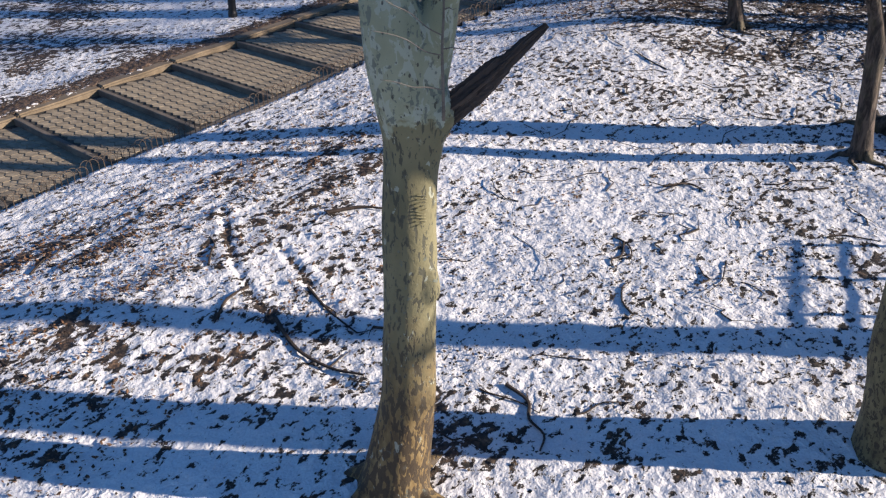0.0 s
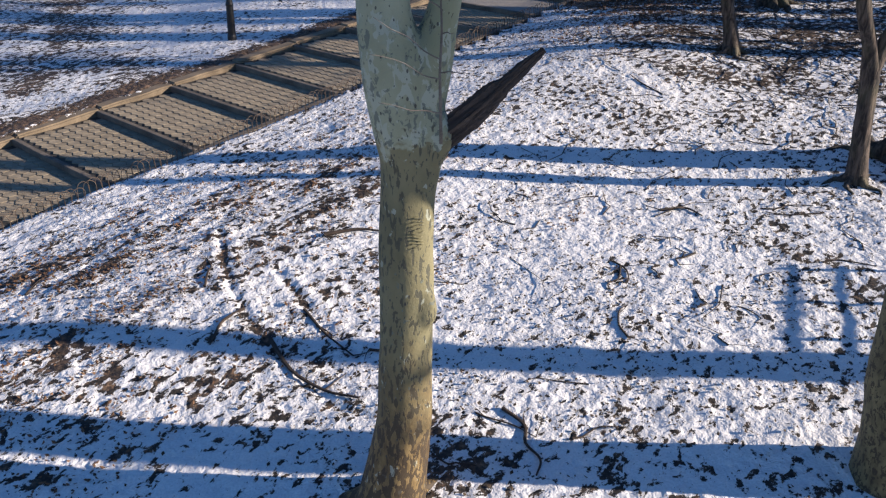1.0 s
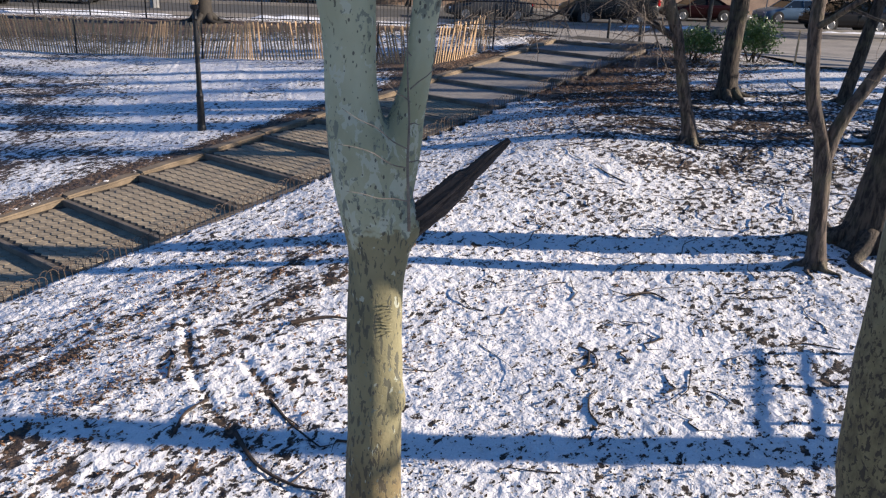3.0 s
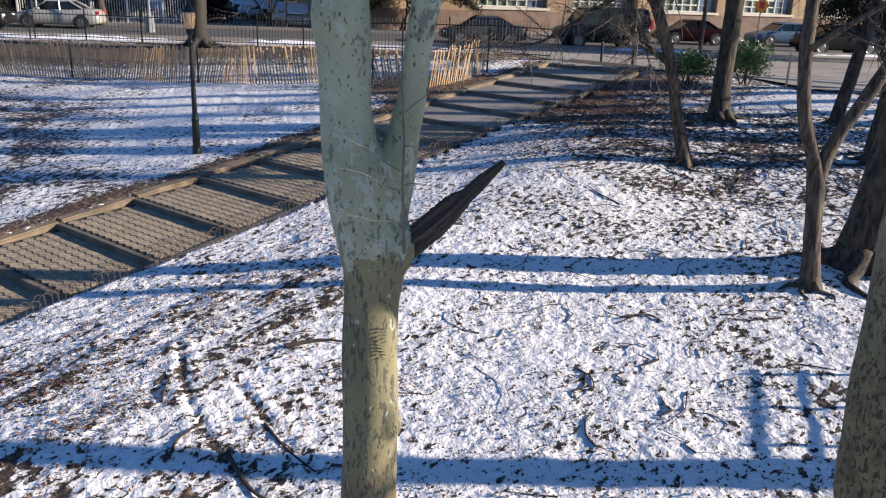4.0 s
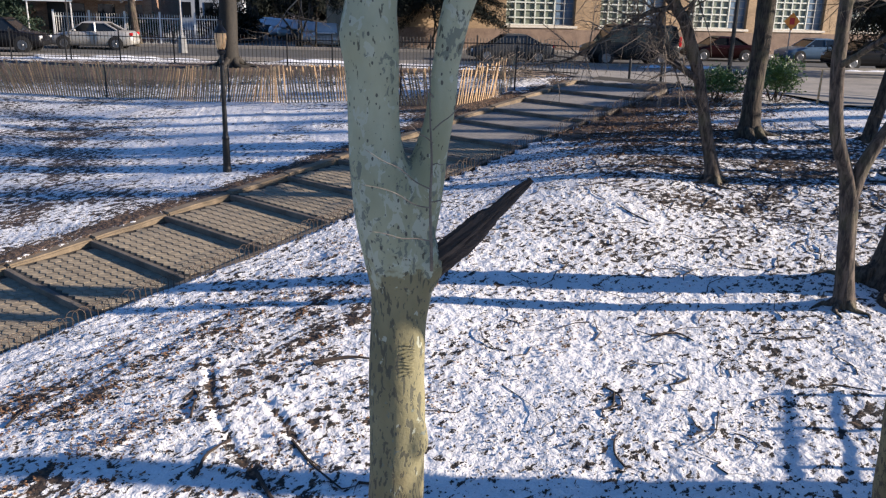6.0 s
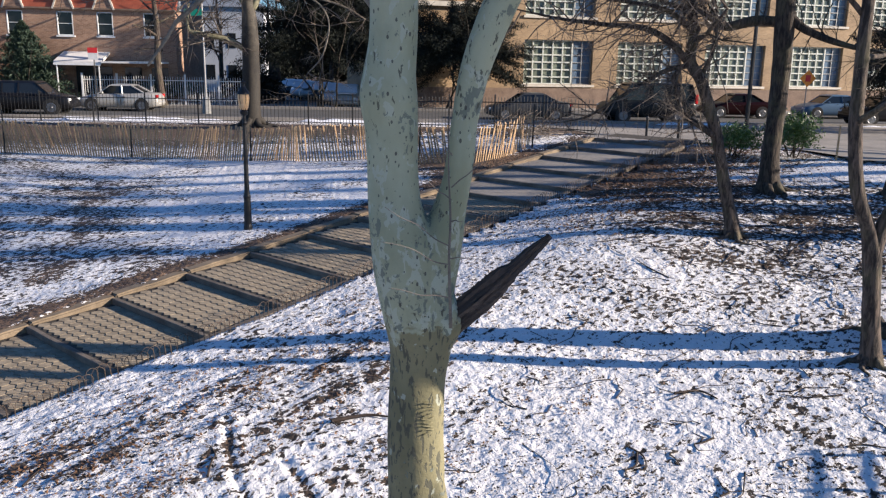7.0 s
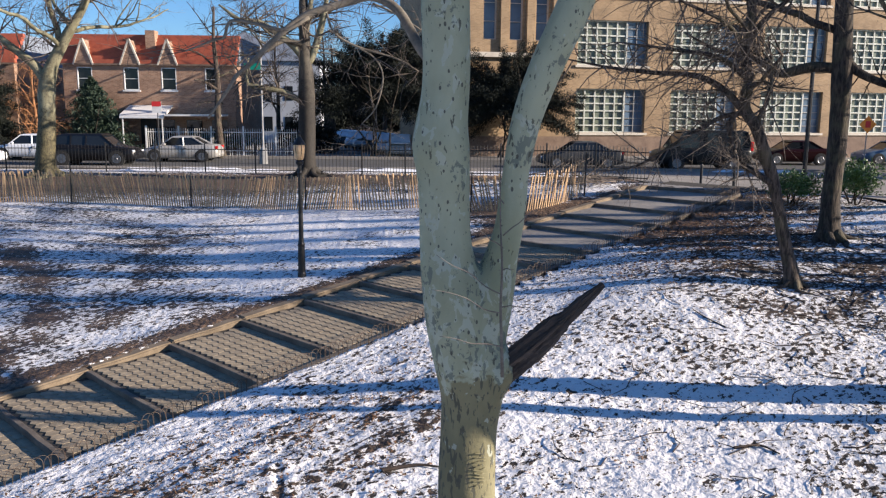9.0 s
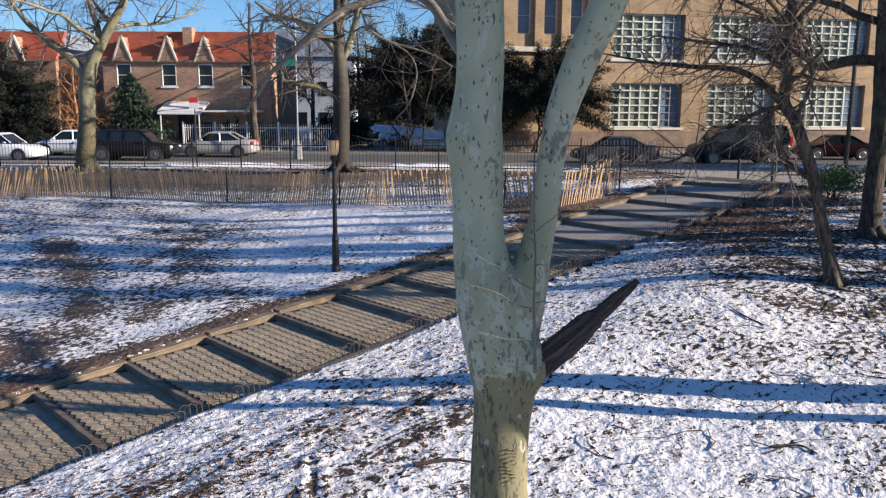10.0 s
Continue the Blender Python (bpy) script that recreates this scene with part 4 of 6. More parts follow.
bent = bare_tree("leaning_tree", "slim leaning tree with twisting grey limbs", (7.88, 16.03, gz), 6, 0.2, BARK_GREY, 5,
                 [(0.05, 0, -0.3, 0.25), (0.03, 0, 0.0, 0.18), (-0.08, 0.03, 0.5, 0.135), (-0.22, 0.08, 1.0, 0.125), (-0.44, 0.18, 2.02, 0.12), (-0.62, 0.26, 2.6, 0.118), (-0.83, 0.34, 3.19, 0.118), (-1.06, 0.45, 3.6, 0.112), (-1.02, 0.43, 4.13, 0.11), (-1.12, 0.47, 4.69, 0.10), (-1.05, 0.45, 5.38, 0.09), (-1.1, 0.45, 6.3, 0.05), (-1.2, 0.5, 7.3, 0.02)],
                 6, 3.6)
# low boughs that hang over the steps
v, f = [], []
rng = random.Random(17)
for rows in ([(-1.14, 0.45, 3.56, 0.085), (-1.53, 0.6, 3.98, 0.075), (-2.05, 0.79, 4.25, 0.062), (-2.83, 1.05, 4.31, 0.05), (-3.66, 1.27, 4.41, 0.035), (-4.68, 1.49, 4.61, 0.012)],
             [(-0.56, 0.15, 2.08, 0.075), (-0.85, 0.24, 2.28, 0.068), (-1.17, 0.36, 2.52, 0.06), (-1.35, 0.43, 3.01, 0.055), (-1.42, 0.46, 3.28, 0.05), (-1.24, 0.4, 3.52, 0.045)],
             [(-1.17, 0.4, 3.5, 0.06), (-1.59, 0.52, 3.39, 0.05), (-2.08, 0.7, 3.07, 0.042), (-2.59, 0.87, 2.71, 0.035), (-3.12, 1.03, 2.37, 0.025), (-3.79, 1.2, 2.23, 0.01)],
             [(-1.12, 0.43, 4.2, 0.07), (-1.7, 0.5, 4.6, 0.055), (-2.6, 0.6, 4.75, 0.04), (-3.7, 0.8, 4.9, 0.012)], [(-1.15, 0.45, 4.9, 0.06), (-0.8, 0.4, 5.4, 0.05), (-0.2, 0.3, 5.9, 0.03), (0.5, 0.3, 6.4, 0.01)],
             [(-1.15, 0.45, 4.6, 0.05), (-1.6, 0.3, 5.2, 0.045), (-2.5, 0.2, 5.6, 0.03), (-3.4, 0.2, 6.0, 0.01)], [(-0.9, 0.34, 3.3, 0.05), (-0.72, 0.3, 3.75, 0.045), (-0.66, 0.3, 4.3, 0.03), (-0.8, 0.3, 5.0, 0.01)]):
    rows = spline([(x + 0.05, y, z, r * 0.95) for x, y, z, r in rows], 5)
    tube_part("bough", rows, BARK_GREY, bent, 9, 0.14, rows[0][3] * 90, "", 1)
    for k in range(30):
        q = rows[2 + int(k * (len(rows) - 3) / 30)]
        sprout(rng, v, f, q[:3], (rng.uniform(-1, 0.4), rng.uniform(-0.5, 0.5), rng.uniform(-0.9, 0.6)), rng.uniform(0.6, 1.6), 0.016, 2, 0.08, 0.75, 4, 4, 0.34)
tagged(smooth(part("twig_spray", (v, [], f), TWIG, bent)), kind="stuff")
gz = plant_z(10.4, 19.45)
dark = bare_tree("dark_tree", "tall dark-barked tree with spreading roots", (10.4, 19.45, gz), 13, 0.28, BARK_DARK, 9,
          [(0.0, 0, -0.3, 0.50), (0.0, 0, 0.05, 0.33), (-0.03, 0, 0.6, 0.235), (-0.02, 0, 1.6, 0.215), (0.0, 0, 3.0, 0.22), (-0.06, 0, 4.4, 0.225), (-0.14, 0, 6.4, 0.19), (0.1, 0.1, 9.0, 0.14), (0.0, 0.2, 13.0, 0.02)], 9, 4.6, roots=6)
v, f = [], []
rng = random.Random(23)
for rows in ([(0.0, 0.05, 4.15, 0.13), (-0.65, 0.3, 4.2, 0.125), (-1.25, 0.59, 4.06, 0.115), (-1.67, 0.78, 4.36, 0.085), (-2.08, 0.95, 4.47, 0.07), (-2.7, 1.2, 4.66, 0.05), (-3.43, 1.46, 5.08, 0.02)], [(-1.25, 0.59, 4.1, 0.07), (-1.74, 0.8, 4.42, 0.06), (-1.94, 0.89, 5.1, 0.05), (-2.1, 0.96, 5.9, 0.02)],
             [(0.05, 0, 4.3, 0.12), (0.41, -0.27, 3.97, 0.10), (1.14, -0.7, 3.64, 0.07), (2.0, -1.1, 3.5, 0.03), (2.8, -1.3, 3.9, 0.01)]):
    rows = spline(rows, 5)
    tube_part("bough", rows, BARK_DARK, dark, 10, 0.12, 4.0, "", 1)
    for k in range(15):
        q = rows[4 + int(k * (len(rows) - 5) / 15)]
        sprout(rng, v, f, q[:3], (rng.uniform(-1, 0.5), rng.uniform(-0.5, 0.5), rng.uniform(-0.6, 0.8)), rng.uniform(0.7, 1.6), 0.018, 2, 0.04, 0.75, 4, 4, 0.3)
tagged(smooth(part("twig_spray", (v, [], f), BARK_DARK, dark)), kind="stuff")
gz = plant_z(8.45, 10.78)
bare_tree("old_tree", "thick dark old trunk leaning beside the forked tree", (8.45, 10.78, gz), 11, 0.42, BARK_DARK, 13,
          [(0.0, 0, -0.3, 0.52), (0.0, 0, 0.1, 0.40), (0.05, 0, 0.7, 0.31), (0.12, 0, 1.5, 0.265), (0.24, 0, 3.0, 0.24), (0.45, 0, 5.0, 0.2), (0.7, 0, 8.0, 0.12), (0.8, 0, 11.0, 0.02)], 8, 4.0, roots=5)
gz = plant_z(4.58, 5.02)
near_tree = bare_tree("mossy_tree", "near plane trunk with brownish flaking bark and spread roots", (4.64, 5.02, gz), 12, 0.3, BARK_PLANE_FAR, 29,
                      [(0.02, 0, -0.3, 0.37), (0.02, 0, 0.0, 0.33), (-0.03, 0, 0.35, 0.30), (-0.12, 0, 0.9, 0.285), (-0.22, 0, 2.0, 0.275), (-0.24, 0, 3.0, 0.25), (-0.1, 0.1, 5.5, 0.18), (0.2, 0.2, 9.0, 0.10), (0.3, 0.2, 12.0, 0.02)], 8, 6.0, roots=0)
# unseen second stem, placed to keep the sun off the plane tree's upper trunk
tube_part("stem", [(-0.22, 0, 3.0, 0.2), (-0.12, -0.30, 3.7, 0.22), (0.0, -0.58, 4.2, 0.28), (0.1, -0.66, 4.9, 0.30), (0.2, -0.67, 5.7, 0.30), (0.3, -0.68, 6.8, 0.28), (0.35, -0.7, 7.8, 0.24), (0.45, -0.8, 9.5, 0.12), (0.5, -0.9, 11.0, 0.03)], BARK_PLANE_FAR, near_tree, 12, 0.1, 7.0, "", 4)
for x, y, h, r, sd, lean in ((12.9, 18.3, 9, 0.17, 31, 0.18), (11.9, 15.3, 10, 0.27, 33, 0.06)):
    gz = plant_z(x, y)
    bare_tree("slope_tree", "bare dark tree on the leaf-strewn bank", (x, y, gz), h, r, BARK_DARK, sd,
              [(lean * z * (1 if z > 0 else 0.2), 0, z, r * (1.3 if z < 0 else 1 - 0.75 * z / h)) for z in (-0.3, 0.0, 0.8, 1.8, 3.2, 5.0, 7.0, h)], 7, 3.0, "trees on the bank")
# unseen trees added sunward, whose trunks and crowns shade the lawn with long shadows
for x, y, h, r, sd in ((10.9, 5.2, 13, 0.25, 51), (14.5, 0.6, 12, 0.25, 52), (25.5, 15.5, 16, 0.3, 55), (22.0, 17.4, 16, 0.24, 57),
                       (28.0, 19.0, 17, 0.32, 58), (26.5, 19.9, 17, 0.3, 59), (31.0, 17.0, 18, 0.33, 63), (29.0, 13.4, 19, 0.3, 76), (35.0, 13.0, 20, 0.33, 77), (30.0, 23.2, 18, 0.3, 65), (24.0, 23.6, 20, 0.3, 68), (27.5, 22.9, 20, 0.3, 69), (34.5, 24.5, 18, 0.33, 66)):
    bare_tree("sunward_shade_tree", "unseen bare tree added towards the sun to shade the lawn", (x, y, plant_z(x, y)), h, r, BARK_DARK, sd, None, 9, 12.5 if h == 20 and y > 20 else 9.5 if y > 11 else 5.5 if y > 4 else 4.4, "trees towards the sun", depth=3, kids=6 if h == 20 else 4)
# low dense trees out of view, added to keep the sun off the bank
for x, y, h, r, sd in ((19.2, 14.6, 7, 0.12, 91), (21.5, 17.4, 7.5, 0.13, 92)):
    bare_tree("bank_shade_tree", "unseen small dense bare tree added to shade the bank", (x, y, plant_z(x, y)), h, r, BARK_DARK, sd, None, 10, 1.4, "thicket beyond the bank", kids=4, reach=0.45)
# street planes
SYC_L = [(0, 0, -0.3, 0.6), (0, 0, 0.0, 0.5), (0.06, 0, 1.0, 0.43), (0.22, 0, 2.4, 0.39), (0.28, 0, 3.6, 0.37), (0.4, 0, 4.4, 0.36), (0.62, 0, 5.0, 0.29), (1.0, 0, 5.7, 0.25), (1.6, 0, 6.7, 0.21), (2.4, 0, 8.0, 0.15), (3.3, 0, 10.3, 0.04)]
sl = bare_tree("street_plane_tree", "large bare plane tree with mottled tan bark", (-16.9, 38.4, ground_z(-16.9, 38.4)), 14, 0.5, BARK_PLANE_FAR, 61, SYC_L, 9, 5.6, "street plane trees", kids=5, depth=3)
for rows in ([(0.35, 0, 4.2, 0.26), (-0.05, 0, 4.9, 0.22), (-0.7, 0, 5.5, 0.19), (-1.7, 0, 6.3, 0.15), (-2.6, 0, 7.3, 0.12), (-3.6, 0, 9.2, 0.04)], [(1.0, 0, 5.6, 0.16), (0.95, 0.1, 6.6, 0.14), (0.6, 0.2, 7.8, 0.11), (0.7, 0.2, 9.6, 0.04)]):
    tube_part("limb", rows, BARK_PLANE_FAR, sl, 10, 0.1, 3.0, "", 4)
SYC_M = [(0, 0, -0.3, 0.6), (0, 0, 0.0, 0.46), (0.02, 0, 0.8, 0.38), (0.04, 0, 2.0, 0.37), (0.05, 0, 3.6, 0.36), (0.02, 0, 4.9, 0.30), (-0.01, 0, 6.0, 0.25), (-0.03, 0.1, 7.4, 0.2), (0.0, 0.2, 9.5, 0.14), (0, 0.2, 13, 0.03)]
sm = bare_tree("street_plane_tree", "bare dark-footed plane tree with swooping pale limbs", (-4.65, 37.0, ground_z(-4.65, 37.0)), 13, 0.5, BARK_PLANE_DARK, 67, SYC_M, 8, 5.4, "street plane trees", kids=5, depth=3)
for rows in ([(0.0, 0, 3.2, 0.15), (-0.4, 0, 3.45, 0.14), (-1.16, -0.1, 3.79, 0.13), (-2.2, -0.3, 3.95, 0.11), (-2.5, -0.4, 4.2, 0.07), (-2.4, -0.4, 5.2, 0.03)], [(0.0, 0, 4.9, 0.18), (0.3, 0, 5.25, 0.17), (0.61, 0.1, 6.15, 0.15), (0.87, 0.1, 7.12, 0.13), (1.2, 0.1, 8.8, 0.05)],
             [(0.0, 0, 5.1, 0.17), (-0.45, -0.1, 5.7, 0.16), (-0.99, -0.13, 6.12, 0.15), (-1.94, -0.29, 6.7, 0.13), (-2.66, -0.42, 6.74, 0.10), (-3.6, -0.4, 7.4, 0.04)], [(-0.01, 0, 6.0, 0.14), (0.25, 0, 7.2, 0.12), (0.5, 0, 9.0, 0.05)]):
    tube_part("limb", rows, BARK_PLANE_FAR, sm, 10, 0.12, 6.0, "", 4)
for tree, rows in ((sl, [(-0.7, 0, 5.5), (-1.7, 0, 6.3), (-2.6, 0, 7.3)]), (sl, [(1.0, 0, 5.7), (1.6, 0, 6.7), (2.4, 0, 8.0)]), (sl, [(0.95, 0, 6.6), (0.6, 0, 7.8)]),
                   (sm, [(-1.16, -0.1, 3.79), (-2.2, -0.3, 3.95), (-2.5, -0.4, 4.2)]), (sm, [(0.61, 0.1, 6.15), (0.87, 0.1, 7.12)]), (sm, [(-0.99, -0.13, 6.12), (-1.94, -0.29, 6.7), (-2.66, -0.42, 6.74)]), (sm, [(0, 0, 5.6), (0, 0, 6.6)])):
    v, f = [], []
    for q in rows:
        for k in range(5):
            sprout(rng, v, f, q, (rng.uniform(-1, 1), rng.uniform(-0.6, 0.6), rng.uniform(-0.4, 0.9)), rng.uniform(1.2, 2.8), 0.045, 3, 0.02, 0.75, 4, 4, 0.3)
    tagged(smooth(part("twig_spray", (v, [], f), TWIG, tree)), kind="stuff")
bare_tree("young_street_tree", "slim bare street tree before the brick house", (-11.7, 50.9, ROAD_Z + 0.1), 9, 0.25, BARK_GREY, 71, None, 9, 3.0)

# ---- park lamp ----
lx, ly = -2.73, 20.27
lamp = thing("park_lamp", "black cast-iron park lamp post with a lantern", "street lamp", (lx, ly, ground_z(lx, ly)))


def lathe(rows, sides=16):
    v = [(r * math.cos(math.tau * k / sides), r * math.sin(math.tau * k / sides), z) for z, r in rows for k in range(sides)]
    f = [(i * sides + k, i * sides + (k + 1) % sides, (i + 1) * sides + (k + 1) % sides, (i + 1) * sides + k) for i in range(len(rows) - 1) for k in range(sides)]
    f += [tuple(range(sides))[::-1], tuple((len(rows) - 1) * sides + k for k in range(sides))]
    return v, [], f


part("post", lathe([(-0.15, 0.11), (0.05, 0.11), (0.1, 0.095), (0.75, 0.085), (0.8, 0.095), (0.85, 0.075), (0.95, 0.062), (2.55, 0.046), (2.6, 0.062), (2.66, 0.046), (2.78, 0.045), (2.82, 0.09), (2.88, 0.10), (2.92, 0.07)]), IRON, lamp)
part("lantern_glass", lathe([(2.92, 0.085), (2.98, 0.115), (3.2, 0.145), (3.3, 0.138)]), SUN_TINT_GLASS, lamp, "frosted lantern glass with warm sunlight in its colour")
part("lantern_roof", lathe([(3.29, 0.16), (3.32, 0.155), (3.40, 0.10), (3.48, 0.05), (3.54, 0.045), (3.58, 0.06), (3.62, 0.015)]), IRON, lamp)
for k in range(6):
    a = math.tau * k / 6
    v, f = [], []
    tube(v, f, [(0.09 * math.cos(a), 0.09 * math.sin(a), 2.92, 0.007), (0.148 * math.cos(a), 0.148 * math.sin(a), 3.2, 0.007), (0.142 * math.cos(a), 0.142 * math.sin(a), 3.3, 0.007)], 5)
    part("lantern_rib", (v, [], f), IRON, lamp)

# ---- hoop fence along the path ----
hoops = thing("hoop_fence", "low rusty wire hoop edging between lawn and path", "fence")
v, f = [], []
tube(v, f, [(-0.1, 0, -0.1, 0.0048), (-0.1, 0, 0.12, 0.0048)] + [(-0.1 * math.cos(a), 0, 0.15 + 0.11 * math.sin(a), 0.0048) for a in np.linspace(0.2, math.pi - 0.2, 8)] + [(0.1, 0, 0.12, 0.0048), (0.1, 0, -0.1, 0.0048)], 4)
hoop_me = bpy.data.meshes.new("hoop")
hoop_me.from_pydata(v, [], f)
hoop_me.materials.append(RUSTY_IRON)
rng = random.Random(4)
for k in range(270):
    s = FIRST * TREAD + 0.3 + k * 0.103
    if s > TOP * TREAD - 0.2:
        break
    p = on_path(s, WIDE + 0.15, 0)
    ob = new("hoop", hoop_me)
    ob.parent = hoops
    ob.matrix_world = Matrix.Translation((p.x, p.y, 0.1155 * s + 0.03 + rng.uniform(-0.03, 0.02))) @ PATH_TURN @ pose(0, 0, 0, rng.uniform(-9, 9), rng.uniform(-5, 5), rng.uniform(-7, 7))

# ---- low railing beside the lawn, known by the barred shadow that it throws ----
rx0, ry0 = 8.05, 6.86
railing = thing("low_railing", "low two-rail iron railing that shades the snow", "railing", (rx0, ry0, ground_z(rx0, ry0)), 64.0)
lean_up = 0.107
for z in (0.63, 0.79):
    v, f = [], []
    tube(v, f, [(x, 0, z + lean_up * x, 0.026) for x in (-0.95, 0.0, 0.95)], 8)
    part("rail", (v, [], f), IRON, railing)
for x in (-0.6, 0.12, 0.85):
    v, f = [], []
    tube(v, f, [(x, 0, -0.2 + lean_up * x, 0.03), (x, 0, 0.84 + lean_up * x, 0.03)], 8)
    part("post", (v, [], f), IRON, railing)

# ---- slatted snow fence ----
SNOW_FENCE = ((-27.0, 32.6), (-17.5, 32.0), (-13.1, 32.1), (-8.2, 31.0), (-5.9, 30.1), (-3.6, 28.75), (-1.7, 27.95), (0.3, 27.6), (2.0, 26.1), (3.8, 25.75), (5.0, 26.6), (6.0, 27.7))
slatted = thing("slat_fence", "sagging wooden slat snow fence wired together", "fence")
sm_me = bpy.data.meshes.new("slat")
bm = box_mesh(-0.026, 0.026, -0.008, 0.008, -0.06, 1.2, 0.003)
bm.to_mesh(sm_me)
bm.free()
sm_me.materials.append(SLAT)
rng = random.Random(12)
run, wires, acc = 0.0, [[], [], []], 0
for (ax, ay), (bx, by) in zip(SNOW_FENCE, SNOW_FENCE[1:]):
    ln = math.hypot(bx - ax, by - ay)
    n = int(ln / 0.098)
    for k in range(n):
        t = k / n
        x, y = ax + (bx - ax) * t + 0.03 * math.sin(acc * 0.21), ay + (by - ay) * t + 0.05 * math.sin(acc * 0.13)
        z = ground_z(x, y) + 0.03
        lean = 13 * math.sin(acc * 0.045 + 0.7) + 5 * math.sin(acc * 0.17) + rng.uniform(-3, 3)
        if x > 3.7:
            lean = 16 + rng.uniform(-4, 4)
        sc = rng.uniform(0.9, 1.04)
        m = Matrix.Translation((x, y, z)) @ Matrix.Rotation(math.atan2(by - ay, bx - ax), 4, "Z") @ pose(0, 0, 0, rng.uniform(-4, 4), -lean if x <= 3.7 else lean, (38 if -1.9 < x < 0.9 else 14) + rng.uniform(-12, 12))
        ob = new("slat", sm_me)
        ob.parent = slatted
        ob.matrix_world = m @ Matrix.Diagonal((1, 1, sc, 1))
        for w, h in enumerate((0.2, 0.62, 1.02)):
            q = m @ Vector((0, -0.012, h))
            wires[w].append((*q, 0.004))
        acc += 1
for w in wires:
    v, f = [], []
    tube(v, f, w, 4)
    part("wire", (v, [], f), RUSTY_IRON, slatted)
for x, y, h in ((-20.0, 32.1, 1.35), (-13.2, 32.05, 1.6), (-8.3, 30.95, 1.3), (-3.7, 28.75, 1.3), (1.98, 26.05, 1.35), (6.05, 27.75, 1.45)):
    v, f = [], []
    tube(v, f, [(x, y, ground_z(x, y) - 0.2, 0.03), (x + 0.03, y, ground_z(x, y) + h, 0.026)], 7)
    part("stake", (v, [], f), IRON, slatted)

# ---- iron street fence ----
v, f = [], []
tube(v, f, [(0, 0, 0.08, 0.013), (0, 0, 1.28, 0.013), (0, 0, 1.34, 0.003)], 4)
picket_me = bpy.data.meshes.new("picket")
picket_me.from_pydata(v, [], f)
picket_me.materials.append(IRON)
IRON_LINE = ((-34.0, 40.4), (-10.0, 40.2), (-2.2, 37.6), (3.8, 33.8), (8.9, 29.9))
iron = thing("iron_fence", "black iron picket fence along the street", "fence")
for (ax, ay), (bx, by) in zip(IRON_LINE, IRON_LINE[1:]):
    ln = math.hypot(bx - ax, by - ay)
    bays = max(1, round(ln / 2.4))
    for b in range(bays):
        for k in range(15):
            t = (b + k / 15) / bays
            x, y = ax + (bx - ax) * t, ay + (by - ay) * t
            ob = new("picket", picket_me)
            ob.parent = iron
            ob.location = (x, y, ground_z(x, y))
        p0, p1 = [(ax + (bx - ax) * t, ay + (by - ay) * t) for t in (b / bays, (b + 1) / bays)]
        for h in (0.16, 1.12):
            v, f = [], []
            tube(v, f, [(*p0, ground_z(*p0) + h, 0.02), (*p1, ground_z(*p1) + h, 0.02)], 4)
            part("rail", (v, [], f), IRON, iron)
        v, f = [], []
        tube(v, f, [(*p0, ground_z(*p0) - 0.2, 0.035), (*p0, ground_z(*p0) + 1.38, 0.035), (*p0, ground_z(*p0) + 1.44, 0.015)], 6)
        part("post", (v, [], f), IRON, iron)
for x, y in ((10.83, 29.7), (11.75, 28.9), (13.2, 27.4)):
    b = thing("bollard", "black steel bollard on the pavement", "bollard", (x, y, ground_z(x, y) + 0.05), group="bollards at the steps")
    part("post", lathe([(-0.05, 0.05), (0.7, 0.05), (0.74, 0.035), (0.76, 0.01)], 10), IRON, b)
    part("base", lathe([(-0.02, 0.10), (0.02, 0.10), (0.03, 0.06)], 10), IRON, b)


# ---- brick houses ----
def window(parent, x, z, w, h, y, frame_mat, glass, cols=1, rows=2, depth=0.12, sill=True, bar=0.035, edge=0.07):
    """A window in a wall whose face is y: surround, bars and panes, facing -y."""
    win = new("window")
    win.parent = parent
    win.location = (x, y, z)
    bm = bmesh.new()
    for q in ((-w / 2, -w / 2 + edge, 0, h), (w / 2 - edge, w / 2, 0, h), (-w / 2, w / 2, 0, edge), (-w / 2, w / 2, h - edge, h)):
        block(bm, q[0], q[1], -0.03, depth, q[2], q[3])
    for c in range(1, cols):
        xx = -w / 2 + w * c / cols
        block(bm, xx - bar / 2, xx + bar / 2, 0.0, depth, 0, h)
    for r in range(1, rows):
        zz = h * r / rows
        block(bm, -w / 2, w / 2, 0.01, depth, zz - bar / 2, zz + bar / 2)
    part("frame", bm, frame_mat, win)
    part("pane", box_mesh(-w / 2 + 0.01, w / 2 - 0.01, depth * 0.6, depth, 0.01, h - 0.01), glass, win)
    if sill:
        part("sill", box_mesh(-w / 2 - 0.08, w / 2 + 0.08, -0.1, depth, -0.1, -0.003), frame_mat, win)
    return win


def wall_with_holes(x0, x1, z0, z1, y0, y1, holes):
    """An upright wall cut by oblong openings (x0, x1, z0, z1)."""
    xs = sorted({x0, x1, *(h[0] for h in holes), *(h[1] for h in holes)})
    zs = sorted({z0, z1, *(h[2] for h in holes), *(h[3] for h in holes)})
    bm = bmesh.new()
    for a, b in zip(xs, xs[1:]):
        for c, d in zip(zs, zs[1:]):
            mx, mz = (a + b) / 2, (c + d) / 2
            if not any(h[0] < mx < h[1] and h[2] < mz < h[3] for h in holes):
                block(bm, a, b, y0, y1, c, d)
    bmesh.ops.remove_doubles(bm, verts=bm.verts[:], dist=0.001)
    return bm


